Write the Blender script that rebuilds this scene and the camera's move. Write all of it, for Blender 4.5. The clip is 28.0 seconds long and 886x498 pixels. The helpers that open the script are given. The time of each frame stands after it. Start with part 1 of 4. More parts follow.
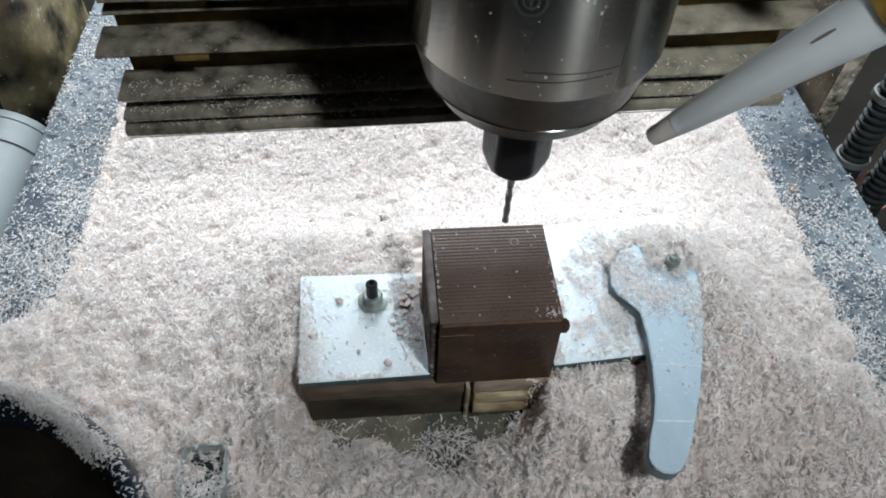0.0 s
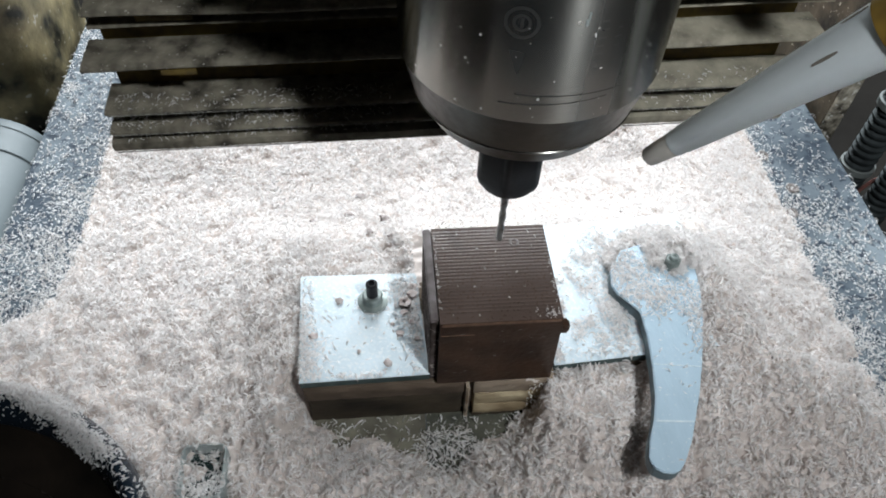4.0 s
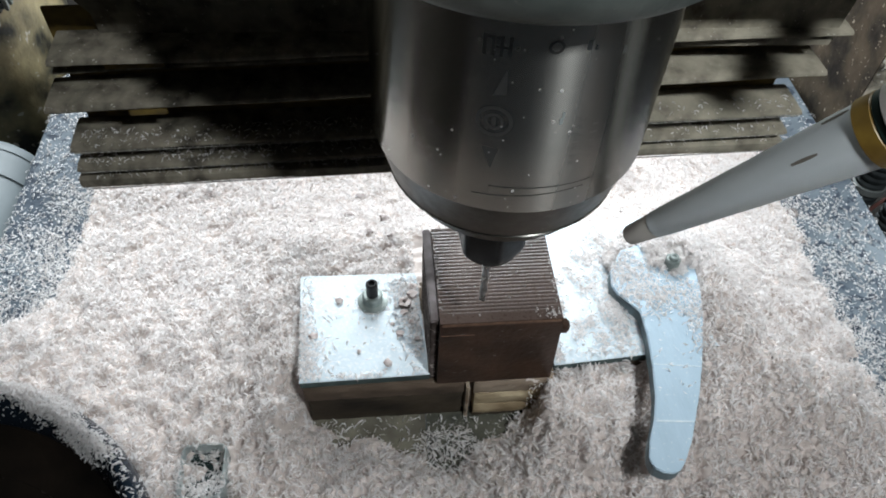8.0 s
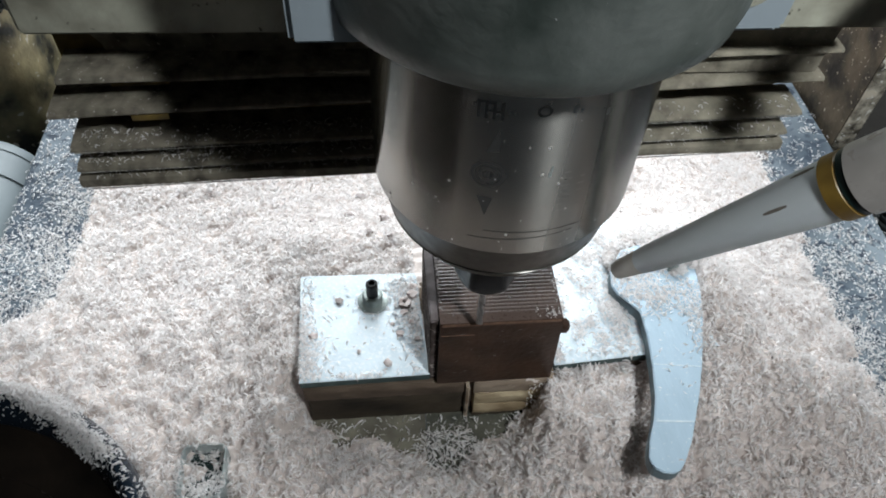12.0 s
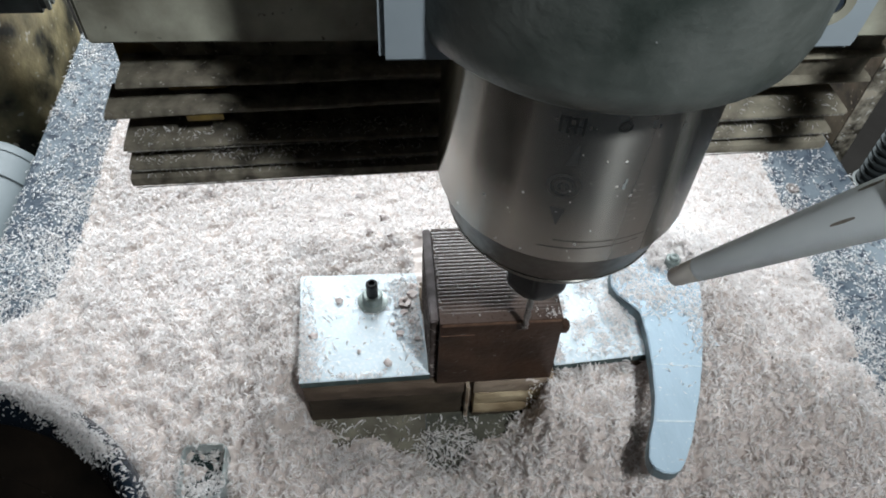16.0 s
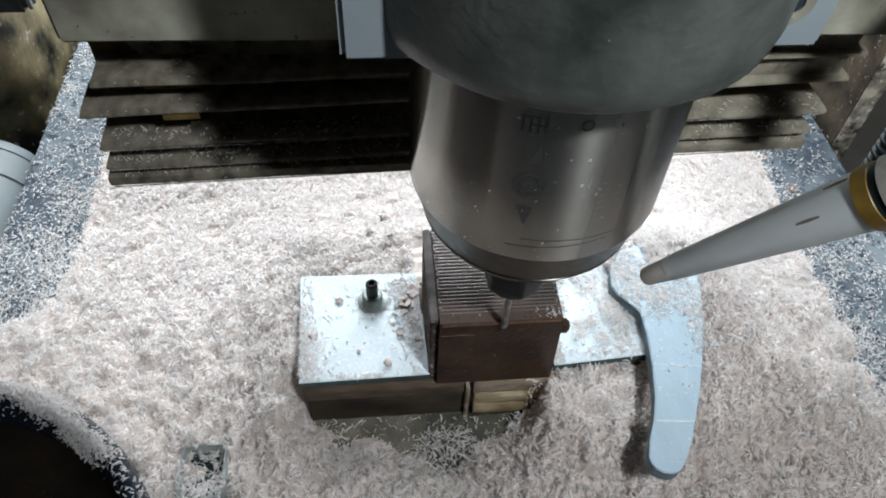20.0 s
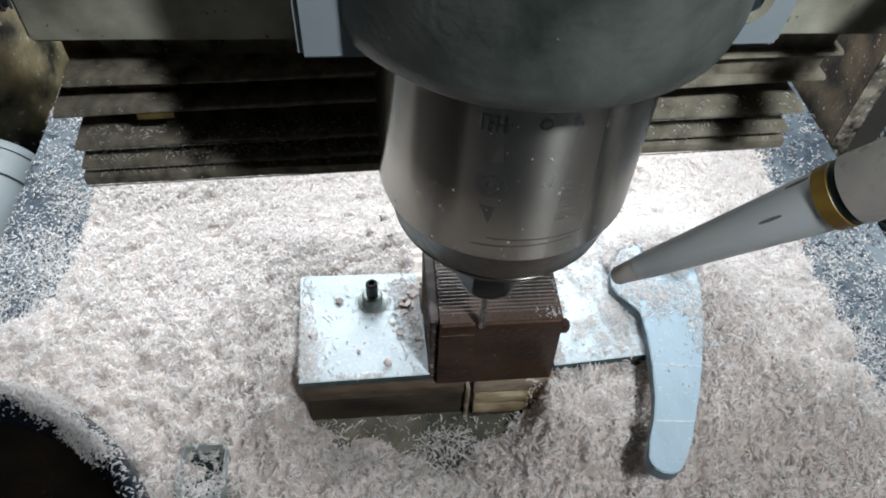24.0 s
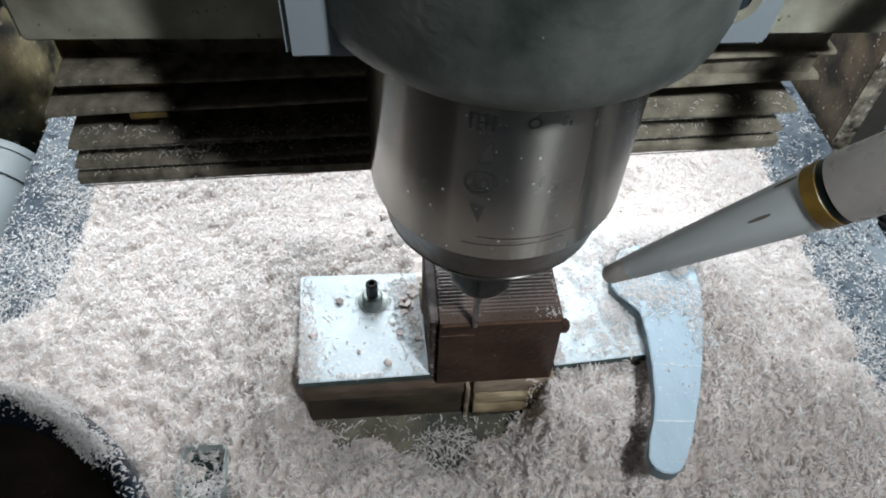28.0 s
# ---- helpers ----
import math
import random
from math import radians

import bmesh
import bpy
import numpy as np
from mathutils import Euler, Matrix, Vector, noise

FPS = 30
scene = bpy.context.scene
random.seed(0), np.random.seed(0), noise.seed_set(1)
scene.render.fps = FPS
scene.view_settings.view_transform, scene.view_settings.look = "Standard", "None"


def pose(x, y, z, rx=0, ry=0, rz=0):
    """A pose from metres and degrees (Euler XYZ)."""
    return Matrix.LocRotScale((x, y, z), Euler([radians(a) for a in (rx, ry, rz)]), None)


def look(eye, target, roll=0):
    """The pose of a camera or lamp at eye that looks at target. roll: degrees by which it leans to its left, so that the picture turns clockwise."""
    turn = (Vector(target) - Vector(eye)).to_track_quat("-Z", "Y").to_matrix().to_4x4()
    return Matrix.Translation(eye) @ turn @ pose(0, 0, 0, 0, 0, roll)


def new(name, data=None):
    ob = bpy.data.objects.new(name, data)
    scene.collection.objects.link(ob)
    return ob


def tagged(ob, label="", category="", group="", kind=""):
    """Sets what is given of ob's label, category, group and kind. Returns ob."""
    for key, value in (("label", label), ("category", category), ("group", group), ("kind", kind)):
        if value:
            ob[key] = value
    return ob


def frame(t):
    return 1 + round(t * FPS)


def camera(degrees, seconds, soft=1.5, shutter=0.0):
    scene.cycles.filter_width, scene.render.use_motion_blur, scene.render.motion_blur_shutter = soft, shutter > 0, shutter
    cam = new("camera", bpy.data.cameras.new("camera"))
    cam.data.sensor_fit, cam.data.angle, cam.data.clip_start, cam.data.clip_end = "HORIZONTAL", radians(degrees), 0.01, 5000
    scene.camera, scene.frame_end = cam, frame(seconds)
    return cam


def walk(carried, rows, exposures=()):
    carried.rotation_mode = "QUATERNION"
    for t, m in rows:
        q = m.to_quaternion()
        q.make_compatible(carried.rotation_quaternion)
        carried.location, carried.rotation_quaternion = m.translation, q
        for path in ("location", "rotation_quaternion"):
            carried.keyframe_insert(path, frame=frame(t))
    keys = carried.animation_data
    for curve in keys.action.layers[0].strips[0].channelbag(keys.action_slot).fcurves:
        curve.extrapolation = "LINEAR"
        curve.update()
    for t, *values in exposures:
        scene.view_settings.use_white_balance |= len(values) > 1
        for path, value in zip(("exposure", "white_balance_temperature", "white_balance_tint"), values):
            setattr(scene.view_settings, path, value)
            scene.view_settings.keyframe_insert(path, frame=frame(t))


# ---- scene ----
# Machine space: x along the gantry, y away from the camera, z up, bed surface at z = -10. Numbers below are in millimetres unless noted.
cam = camera(62.7, 28.0, soft=1.85)
EYE = (0.0, 0.0, 0.270)
VIEW = look(EYE, (0.02358, 0.18808, 0.03747), 3.07)
walk(cam, [(0.0, VIEW), (28.0, VIEW)])

# ---- light ----
world = bpy.data.worlds.new("workshop")
scene.world = world
world.use_nodes = True
wn = world.node_tree.nodes
wn["Background"].inputs[0].default_value = (0.80, 0.90, 1.0, 1)
wn["Background"].inputs[1].default_value = 0.4
scene.view_settings.exposure = 0.0


def area_lamp(name, eye, target, sx, sy, watts, color):
    data = bpy.data.lights.new(name, "AREA")
    data.shape, data.size, data.size_y = "RECTANGLE", sx, sy
    data.energy, data.color = watts, color
    ob = new(name, data)
    ob.matrix_world = look(eye, target)
    return ob


# work lamp above and to the right of the camera
lamp = area_lamp("work_light", (0.175, -0.125, 0.500), (0.098, 0.22, 0.10), 0.034, 0.034, 0.68, (0.886, 0.958, 1.0))
lamp.data.spread = radians(95)
# daylight in the opening of the window behind the machine
area_lamp("window_light", (0.15, 1.26, 0.95), (0.05, 0.20, 0.0), 1.2, 0.8, 60.0, (0.870, 0.950, 1.0))


# ---- materials ----
def mat(name, color, rough=0.6, metal=0.0, dark=None, scale=60.0, spread=0.5, bump=0.15, fine=400.0, specular=0.5, speck=None, speck_scale=700.0, speck_cut=0.66, coat=0.0, stretch=None):
    m = bpy.data.materials.new(name)
    m.use_nodes = True
    nt = m.node_tree
    N, L = nt.nodes, nt.links
    b = N["Principled BSDF"]
    b.inputs["Roughness"].default_value = rough
    b.inputs["Metallic"].default_value = metal
    b.inputs["Specular IOR Level"].default_value = specular
    b.inputs["Coat Weight"].default_value = coat
    tc = N.new("ShaderNodeTexCoord")
    big = N.new("ShaderNodeTexNoise")
    big.inputs["Scale"].default_value, big.inputs["Detail"].default_value = scale, 5
    small = N.new("ShaderNodeTexNoise")
    small.inputs["Scale"].default_value, small.inputs["Detail"].default_value = fine, 3
    place = tc.outputs["Object"]
    if stretch:
        mp = N.new("ShaderNodeMapping")
        mp.inputs["Scale"].default_value = stretch
        L.new(place, mp.inputs["Vector"])
        place = mp.outputs[0]
    L.new(place, big.inputs["Vector"])
    L.new(place, small.inputs["Vector"])
    ramp = N.new("ShaderNodeValToRGB")
    ramp.color_ramp.elements[0].position, ramp.color_ramp.elements[1].position = 0.5 - spread / 2, 0.5 + spread / 2
    dk = dark if dark else tuple(c * 0.6 for c in color)
    ramp.color_ramp.elements[0].color, ramp.color_ramp.elements[1].color = (*dk, 1), (*color, 1)
    L.new(big.outputs[0], ramp.inputs[0])
    out = ramp.outputs[0]
    if speck:
        sp = N.new("ShaderNodeTexNoise")
        sp.inputs["Scale"].default_value, sp.inputs["Detail"].default_value = speck_scale, 2
        L.new(tc.outputs["Object"], sp.inputs["Vector"])
        cut = N.new("ShaderNodeMapRange")
        cut.inputs[1].default_value, cut.inputs[2].default_value = speck_cut, speck_cut + 0.05
        L.new(sp.outputs[0], cut.inputs[0])
        mix = N.new("ShaderNodeMix")
        mix.data_type = "RGBA"
        L.new(cut.outputs[0], mix.inputs[0])
        L.new(out, mix.inputs[6])
        mix.inputs[7].default_value = (*speck, 1)
        out = mix.outputs[2]
    L.new(out, b.inputs["Base Color"])
    rr = N.new("ShaderNodeMapRange")
    rr.inputs[3].default_value, rr.inputs[4].default_value = max(rough - 0.12, 0.03), min(rough + 0.12, 1)
    L.new(small.outputs[0], rr.inputs[0])
    L.new(rr.outputs[0], b.inputs["Roughness"])
    if bump:
        bp = N.new("ShaderNodeBump")
        bp.inputs["Strength"].default_value, bp.inputs["Distance"].default_value = bump, 0.0005
        L.new(small.outputs[0], bp.inputs["Height"])
        L.new(bp.outputs[0], b.inputs["Normal"])
    return m


def chip_material(name, light, dark, island=True):
    m = bpy.data.materials.new(name)
    m.use_nodes = True
    N, L = m.node_tree.nodes, m.node_tree.links
    b = N["Principled BSDF"]
    b.inputs["Roughness"].default_value = 0.65
    b.inputs["Subsurface Weight"].default_value = 0.0
    ramp = N.new("ShaderNodeValToRGB")
    ramp.color_ramp.elements[0].color, ramp.color_ramp.elements[1].color = (*dark, 1), (*light, 1)
    ramp.color_ramp.elements[1].position = 0.6
    if island:
        g = N.new("ShaderNodeNewGeometry")
        L.new(g.outputs["Random Per Island"], ramp.inputs[0])
    else:
        tc, n = N.new("ShaderNodeTexCoord"), N.new("ShaderNodeTexNoise")
        n.inputs["Scale"].default_value, n.inputs["Detail"].default_value = 170, 8
        L.new(tc.outputs["Object"], n.inputs["Vector"])
        L.new(n.outputs[0], ramp.inputs[0])
        bp = N.new("ShaderNodeBump")
        bp.inputs["Strength"].default_value, bp.inputs["Distance"].default_value = 0.8, 0.001
        L.new(n.outputs[0], bp.inputs["Height"])
        L.new(bp.outputs[0], b.inputs["Normal"])
    L.new(ramp.outputs[0], b.inputs["Base Color"])
    if island:
        tr, mx = N.new("ShaderNodeBsdfTranslucent"), N.new("ShaderNodeMixShader")
        mx.inputs[0].default_value = 0.52
        L.new(ramp.outputs[0], tr.inputs[0])
        L.new(b.outputs[0], mx.inputs[1])
        L.new(tr.outputs[0], mx.inputs[2])
        L.new(mx.outputs[0], N["Material Output"].inputs[0])
    return m


CHIP = chip_material("plastic_shavings", (0.895, 0.870, 0.860), (0.745, 0.692, 0.665))
# layer darker than the loose flakes: shade of the gaps put into its colour
CHIP_BED = chip_material("gap_shaded_shavings", (0.64, 0.56, 0.52), (0.28, 0.215, 0.175), island=False)
BED = mat("blue_grey_bed", (0.165, 0.195, 0.218), 0.6, 0.0, (0.036, 0.052, 0.072), 30, 0.34, 0.3, 500, 0.4, (0.022, 0.034, 0.053), 230, 0.56)
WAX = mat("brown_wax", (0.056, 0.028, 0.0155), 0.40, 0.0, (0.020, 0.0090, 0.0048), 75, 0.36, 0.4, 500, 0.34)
# dusty side wall, with window light put into its grey tone
WAX_SIDE = mat("window_toned_wax", (0.15, 0.122, 0.115), 0.9, 0.0, (0.026, 0.017, 0.012), 160, 0.4, 0.5, 600, 0.05, (0.42, 0.36, 0.33), 420, 0.62)
# milled top paler than the sides: dust, plus window sheen put into colour
WAX_TOP = mat("milled_wax_with_sheen", (0.150, 0.108, 0.092), 0.30, 0.0, (0.080, 0.054, 0.044), 45, 0.5, 0.2, 900, 0.5)
PALE_WAX = mat("pale_wax", (0.30, 0.265, 0.265), 0.8, 0.0, (0.10, 0.075, 0.07), 200, 0.4)
WAX_LIGHT = mat("worn_wax", (0.17, 0.095, 0.06), 0.5, 0.0, (0.07, 0.036, 0.022), 400, 0.4)
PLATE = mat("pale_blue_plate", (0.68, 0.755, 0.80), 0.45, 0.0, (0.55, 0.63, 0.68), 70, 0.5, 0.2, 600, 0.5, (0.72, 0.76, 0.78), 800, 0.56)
# plate edges darker than the tops: their shade put into the teal
PLATE_EDGE = mat("shaded_teal_edge", (0.080, 0.115, 0.110), 0.6, 0.0, (0.034, 0.052, 0.050), 120, 0.4)
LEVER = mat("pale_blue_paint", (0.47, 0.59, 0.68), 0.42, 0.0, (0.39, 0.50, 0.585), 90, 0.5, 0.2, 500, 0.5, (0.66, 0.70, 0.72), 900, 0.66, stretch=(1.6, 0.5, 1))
# lever sides are a darker copy of the paint: shade put into colour
LEVER_SIDE = mat("shaded_lever_side", (0.17, 0.235, 0.26), 0.5, 0.0, (0.07, 0.10, 0.115), 120, 0.4)
# stained board, darker still: a shadow on its front put into the colour
WOOD = mat("stained_shadowed_plywood", (0.15, 0.108, 0.078), 0.9, 0.0, (0.045, 0.031, 0.021), 70, 0.4, 0.5, 500, 0.3, stretch=(0.6, 1, 1.3))
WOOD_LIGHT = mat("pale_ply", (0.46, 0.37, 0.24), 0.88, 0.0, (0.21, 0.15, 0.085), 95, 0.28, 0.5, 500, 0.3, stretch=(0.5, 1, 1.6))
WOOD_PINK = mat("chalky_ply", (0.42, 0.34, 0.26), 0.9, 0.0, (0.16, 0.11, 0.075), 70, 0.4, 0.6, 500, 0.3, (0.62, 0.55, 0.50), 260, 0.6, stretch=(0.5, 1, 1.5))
# soaked lower board, the same shadow put into its colour too
WOOD_DARK = mat("soaked_shadowed_plywood", (0.065, 0.048, 0.031), 0.85, 0.0, (0.012, 0.009, 0.006), 60, 0.4, 0.5, 500, 0.3, stretch=(0.6, 1, 1.3))
STEEL = mat("brushed_spindle_steel", (0.49, 0.468, 0.428), 0.235, 1.0, (0.31, 0.295, 0.265), 70, 0.5, 0.0, 20, 0.5, stretch=(1, 1, 0.07))
steel_nodes = STEEL.node_tree.nodes
steel_nodes["Principled BSDF"].inputs["Anisotropic"].default_value = 0.98
steel_nodes["Principled BSDF"].inputs["Anisotropic Rotation"].default_value = 0.25
turned = steel_nodes.new("ShaderNodeTangent")
turned.direction_type, turned.axis = "RADIAL", "Z"
STEEL.node_tree.links.new(turned.outputs[0], steel_nodes["Principled BSDF"].inputs["Tangent"])
STEEL_DARK = mat("dark_spindle_nose", (0.10, 0.082, 0.064), 0.42, 0.7, (0.045, 0.036, 0.028), 60)
NUT = mat("black_oxide_nut", (0.016, 0.016, 0.018), 0.38, 0.0, (0.009, 0.009, 0.010), 80, specular=0.16)
BIT = mat("carbide", (0.34, 0.34, 0.34), 0.3, 1.0, None, 200)
CAST = mat("grey_cast_aluminium", (0.148, 0.160, 0.146), 0.46, 0.3, (0.046, 0.058, 0.050), 48, 0.28, 0.35, 500, 0.5, (0.5, 0.5, 0.5), 500, 0.76)
FLANGE = mat("pale_grey_aluminium", (0.36, 0.41, 0.44), 0.42, 0.3, (0.30, 0.34, 0.37), 60, 0.6, 0.1)
RUBBER = mat("dusty_lamp_toned_rubber", (0.225, 0.196, 0.152), 0.9, 0.0, (0.036, 0.031, 0.024), 150, 0.36, 0.8, 420, 0.15, (0.40, 0.37, 0.33), 900, 0.68)
RUBBER_IN = mat("ochre_bellows_lining", (0.19, 0.125, 0.022), 0.7, 0.0, (0.05, 0.032, 0.012), 160, 0.5, 0.3)
def lamp_gradient(m, color, x0, x1):
    """Lamp light put into the colour: uneven pale tone, low at x0 and high at x1 (metres along the bellows)."""
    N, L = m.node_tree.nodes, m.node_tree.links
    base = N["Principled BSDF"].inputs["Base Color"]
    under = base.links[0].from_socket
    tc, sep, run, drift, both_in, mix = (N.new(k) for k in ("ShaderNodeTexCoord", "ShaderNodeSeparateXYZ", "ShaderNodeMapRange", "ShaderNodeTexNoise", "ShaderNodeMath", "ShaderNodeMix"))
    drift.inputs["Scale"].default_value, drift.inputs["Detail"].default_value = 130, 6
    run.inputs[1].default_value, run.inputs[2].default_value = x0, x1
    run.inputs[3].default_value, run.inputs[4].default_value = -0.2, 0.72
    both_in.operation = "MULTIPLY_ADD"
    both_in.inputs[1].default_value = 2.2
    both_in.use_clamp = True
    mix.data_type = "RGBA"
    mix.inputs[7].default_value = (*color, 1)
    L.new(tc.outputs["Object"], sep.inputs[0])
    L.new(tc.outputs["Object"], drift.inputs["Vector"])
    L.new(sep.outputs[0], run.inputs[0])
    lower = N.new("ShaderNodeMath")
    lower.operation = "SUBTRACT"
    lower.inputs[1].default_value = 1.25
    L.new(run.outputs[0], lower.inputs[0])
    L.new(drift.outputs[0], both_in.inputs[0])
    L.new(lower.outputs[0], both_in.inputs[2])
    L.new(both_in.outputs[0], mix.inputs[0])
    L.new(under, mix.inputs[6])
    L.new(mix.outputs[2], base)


# bellows grow paler towards the lamp: its falloff put into the colour
lamp_gradient(RUBBER, (0.29, 0.262, 0.20), -0.35, 0.14)
BEIGE = mat("beige_bellows_frame", (0.46, 0.45, 0.36), 0.6, 0.0, (0.13, 0.118, 0.088), 42, 0.34, 0.4, 300, 0.4, (0.10, 0.09, 0.07), 260, 0.66)
GRIME = mat("grimy_casting", (0.46, 0.38, 0.21), 0.55, 0.0, (0.026, 0.025, 0.019), 34, 0.30, 0.9, 260, 0.45, (0.50, 0.46, 0.38), 190, 0.66)
GRIME_DARK = mat("oily_casting", (0.125, 0.095, 0.062), 0.7, 0.0, (0.018, 0.014, 0.010), 55, 0.34, 0.8, 300, 0.3, (0.40, 0.35, 0.27), 420, 0.67)
EDGE_RAW = mat("scuffed_column_edge", (0.62, 0.56, 0.45), 0.7, 0.0, (0.05, 0.042, 0.03), 130, 0.26, 0.7, 300, 0.3, (0.72, 0.70, 0.64), 300, 0.62)
BLACK_CASTING = mat("black_speckled_casting", (0.035, 0.036, 0.033), 0.6, 0.0, (0.008, 0.009, 0.008), 60, 0.4, 0.6, 300, 0.4, (0.34, 0.35, 0.34), 330, 0.68)
SHEET_PALE = mat("stained_olive_sheet", (0.21, 0.19, 0.14), 0.7, 0.0, (0.07, 0.062, 0.045), 110, 0.5, 0.4)
SHEET = mat("dark_green_sheet", (0.115, 0.11, 0.082), 0.75, 0.0, (0.03, 0.031, 0.024), 120, 0.4, 0.5, 400, 0.3, (0.34, 0.32, 0.28), 520, 0.64)
PVC = mat("grey_pvc", (0.165, 0.19, 0.20), 0.55, 0.0, (0.13, 0.152, 0.16), 30, 0.6, 0.05)
BLACK = mat("black_plastic", (0.028, 0.037, 0.050), 0.3, 0.0, (0.016, 0.021, 0.028), 60)
# blue in this black stands in for the window reflected on the rim
DISH = mat("blue_tinted_dish_black", (0.014, 0.026, 0.042), 0.24, 0.0, (0.008, 0.013, 0.020), 60)
DISH_FLOOR = mat("dark_dish_inside", (0.020, 0.014, 0.010), 0.9, 0.0, (0.006, 0.005, 0.004), 45, 0.4, 0.6, 400, 0.1)
BROWN_DARK = mat("dark_brown_hole", (0.060, 0.045, 0.035), 0.7, 0.0, (0.022, 0.017, 0.014), 40)
HOSE = mat("grey_black_hose", (0.070, 0.082, 0.084), 0.7, 0.0, (0.016, 0.019, 0.020), 60, 0.4, 0.5, 300, 0.3)
WIRE = mat("dull_red_wire", (0.28, 0.12, 0.10), 0.5, 0.0, (0.16, 0.07, 0.06), 80)
CLIP = mat("pale_hose_clip", (0.26, 0.28, 0.27), 0.7)
NOZZLE = mat("translucent_white_plastic", (0.80, 0.83, 0.84), 0.38, 0.0, (0.68, 0.71, 0.72), 60, 0.6, 0.03)
nz = NOZZLE.node_tree
see, both = nz.nodes.new("ShaderNodeBsdfTranslucent"), nz.nodes.new("ShaderNodeMixShader")
see.inputs[0].default_value = (0.90, 0.92, 0.93, 1)
both.inputs[0].default_value = 0.22
nz.links.new(nz.nodes["Principled BSDF"].outputs[0], both.inputs[1])
nz.links.new(see.outputs[0], both.inputs[2])
nz.links.new(both.outputs[0], nz.nodes["Material Output"].inputs[0])
NOZZLE_TIP = mat("stained_nozzle_tip", (0.80, 0.76, 0.70), 0.5, 0.0, (0.58, 0.52, 0.46), 120)
GOLD = mat("yellow_band", (0.27, 0.165, 0.028), 0.4, 0.0, (0.10, 0.055, 0.012), 110, 0.4)
GREEN = mat("dark_green_band", (0.015, 0.035, 0.028), 0.4)
GREYBROWN = mat("grey_brown_sleeve", (0.40, 0.37, 0.34), 0.3, 0.0, (0.28, 0.25, 0.23), 60)
ZINC = mat("zinc_hardware", (0.38, 0.42, 0.40), 0.4, 0.5, (0.16, 0.19, 0.18), 160)
MARK_FAINT = mat("faint_etching", (0.58, 0.56, 0.52), 0.30, 1.0)
MARK = mat("etched_marking", (0.25, 0.24, 0.225), 0.38, 0.9)
GREEN_CLEAR = mat("dusty_green_acrylic", (0.66, 0.73, 0.72), 0.3, 0.0, (0.46, 0.50, 0.49), 130, 0.4)
GREEN_CLEAR.node_tree.nodes["Principled BSDF"].inputs["Transmission Weight"].default_value = 0.6
CAP_FLOOR = mat("dark_green_bottom", (0.045, 0.075, 0.070), 0.3, 0.0, (0.014, 0.024, 0.024), 120, 0.4)
SCREW = mat("dusty_screw", (0.30, 0.265, 0.25), 0.8, 0.2, (0.11, 0.085, 0.075), 300, 0.4)
WALL = mat("low_bounce_wall", (0.020, 0.020, 0.020), 0.85, 0.0, (0.014, 0.014, 0.014), 3, 0.6, 0.1, 60)
# unseen left wall kept paler, as a reflector for the spindle's left side
PALE_WALL = mat("reflector_wall", (0.12, 0.11, 0.095), 0.85, 0.0, (0.09, 0.083, 0.072), 3, 0.6, 0.1, 60)
BENCH = mat("worn_bench", (0.020, 0.018, 0.016), 0.8, 0.0, (0.010, 0.009, 0.008), 12, 0.6, 0.2, 120, 0.05)


# ---- mesh helpers ----
def mesh_of(name, bm, material, smooth=True):
    me = bpy.data.meshes.new(name)
    for v in bm.verts:
        v.co *= 0.001
    bm.normal_update()
    if smooth:
        for f in bm.faces:
            f.smooth = True
        for e in bm.edges:
            if len(e.link_faces) == 2 and e.calc_face_angle(0) > 0.6:
                e.smooth = False
    bm.to_mesh(me)
    bm.free()
    me.materials.append(material)
    return me


def part(name, bm, material, parent, label="", smooth=True):
    ob = new(name, mesh_of(name, bm, material, smooth))
    ob.parent = parent
    if label:
        ob["label"] = label
    return ob


def thing(name, x=0, y=0, z=0, **tags):
    ob = new(name)
    ob.empty_display_size = 0.01
    ob.matrix_basis = pose(x / 1000, y / 1000, z / 1000)
    return tagged(ob, **tags)


def solo(name, bm, material, x=0, y=0, z=0, smooth=True, **tags):
    ob = new(name, mesh_of(name, bm, material, smooth))
    ob.matrix_basis = pose(x / 1000, y / 1000, z / 1000)
    return tagged(ob, **tags)


def bevel(bm, w, seg=2):
    if w > 0:
        edges = [e for e in bm.edges if len(e.link_faces) == 2 and e.calc_face_angle(0) > 0.5]
        bmesh.ops.bevel(bm, geom=edges, offset=w, segments=seg, affect="EDGES", clamp_overlap=True)
    return bm


def box(x0, x1, y0, y1, z0, z1, w=0.6, seg=2):
    bm = bmesh.new()
    bmesh.ops.create_cube(bm, size=1)
    for v in bm.verts:
        v.co = Vector(((x0 + x1) / 2 + v.co.x * (x1 - x0), (y0 + y1) / 2 + v.co.y * (y1 - y0), (z0 + z1) / 2 + v.co.z * (z1 - z0)))
    return bevel(bm, w, seg)


def prism(points, z0, z1, w=0.5, seg=2):
    bm = bmesh.new()
    f = bm.faces.new([bm.verts.new((x, y, z0)) for x, y in points])
    up = bmesh.ops.extrude_face_region(bm, geom=[f])
    for g in up["geom"]:
        if isinstance(g, bmesh.types.BMVert):
            g.co.z = z1
    bmesh.ops.recalc_face_normals(bm, faces=bm.faces)
    return bevel(bm, w, seg)


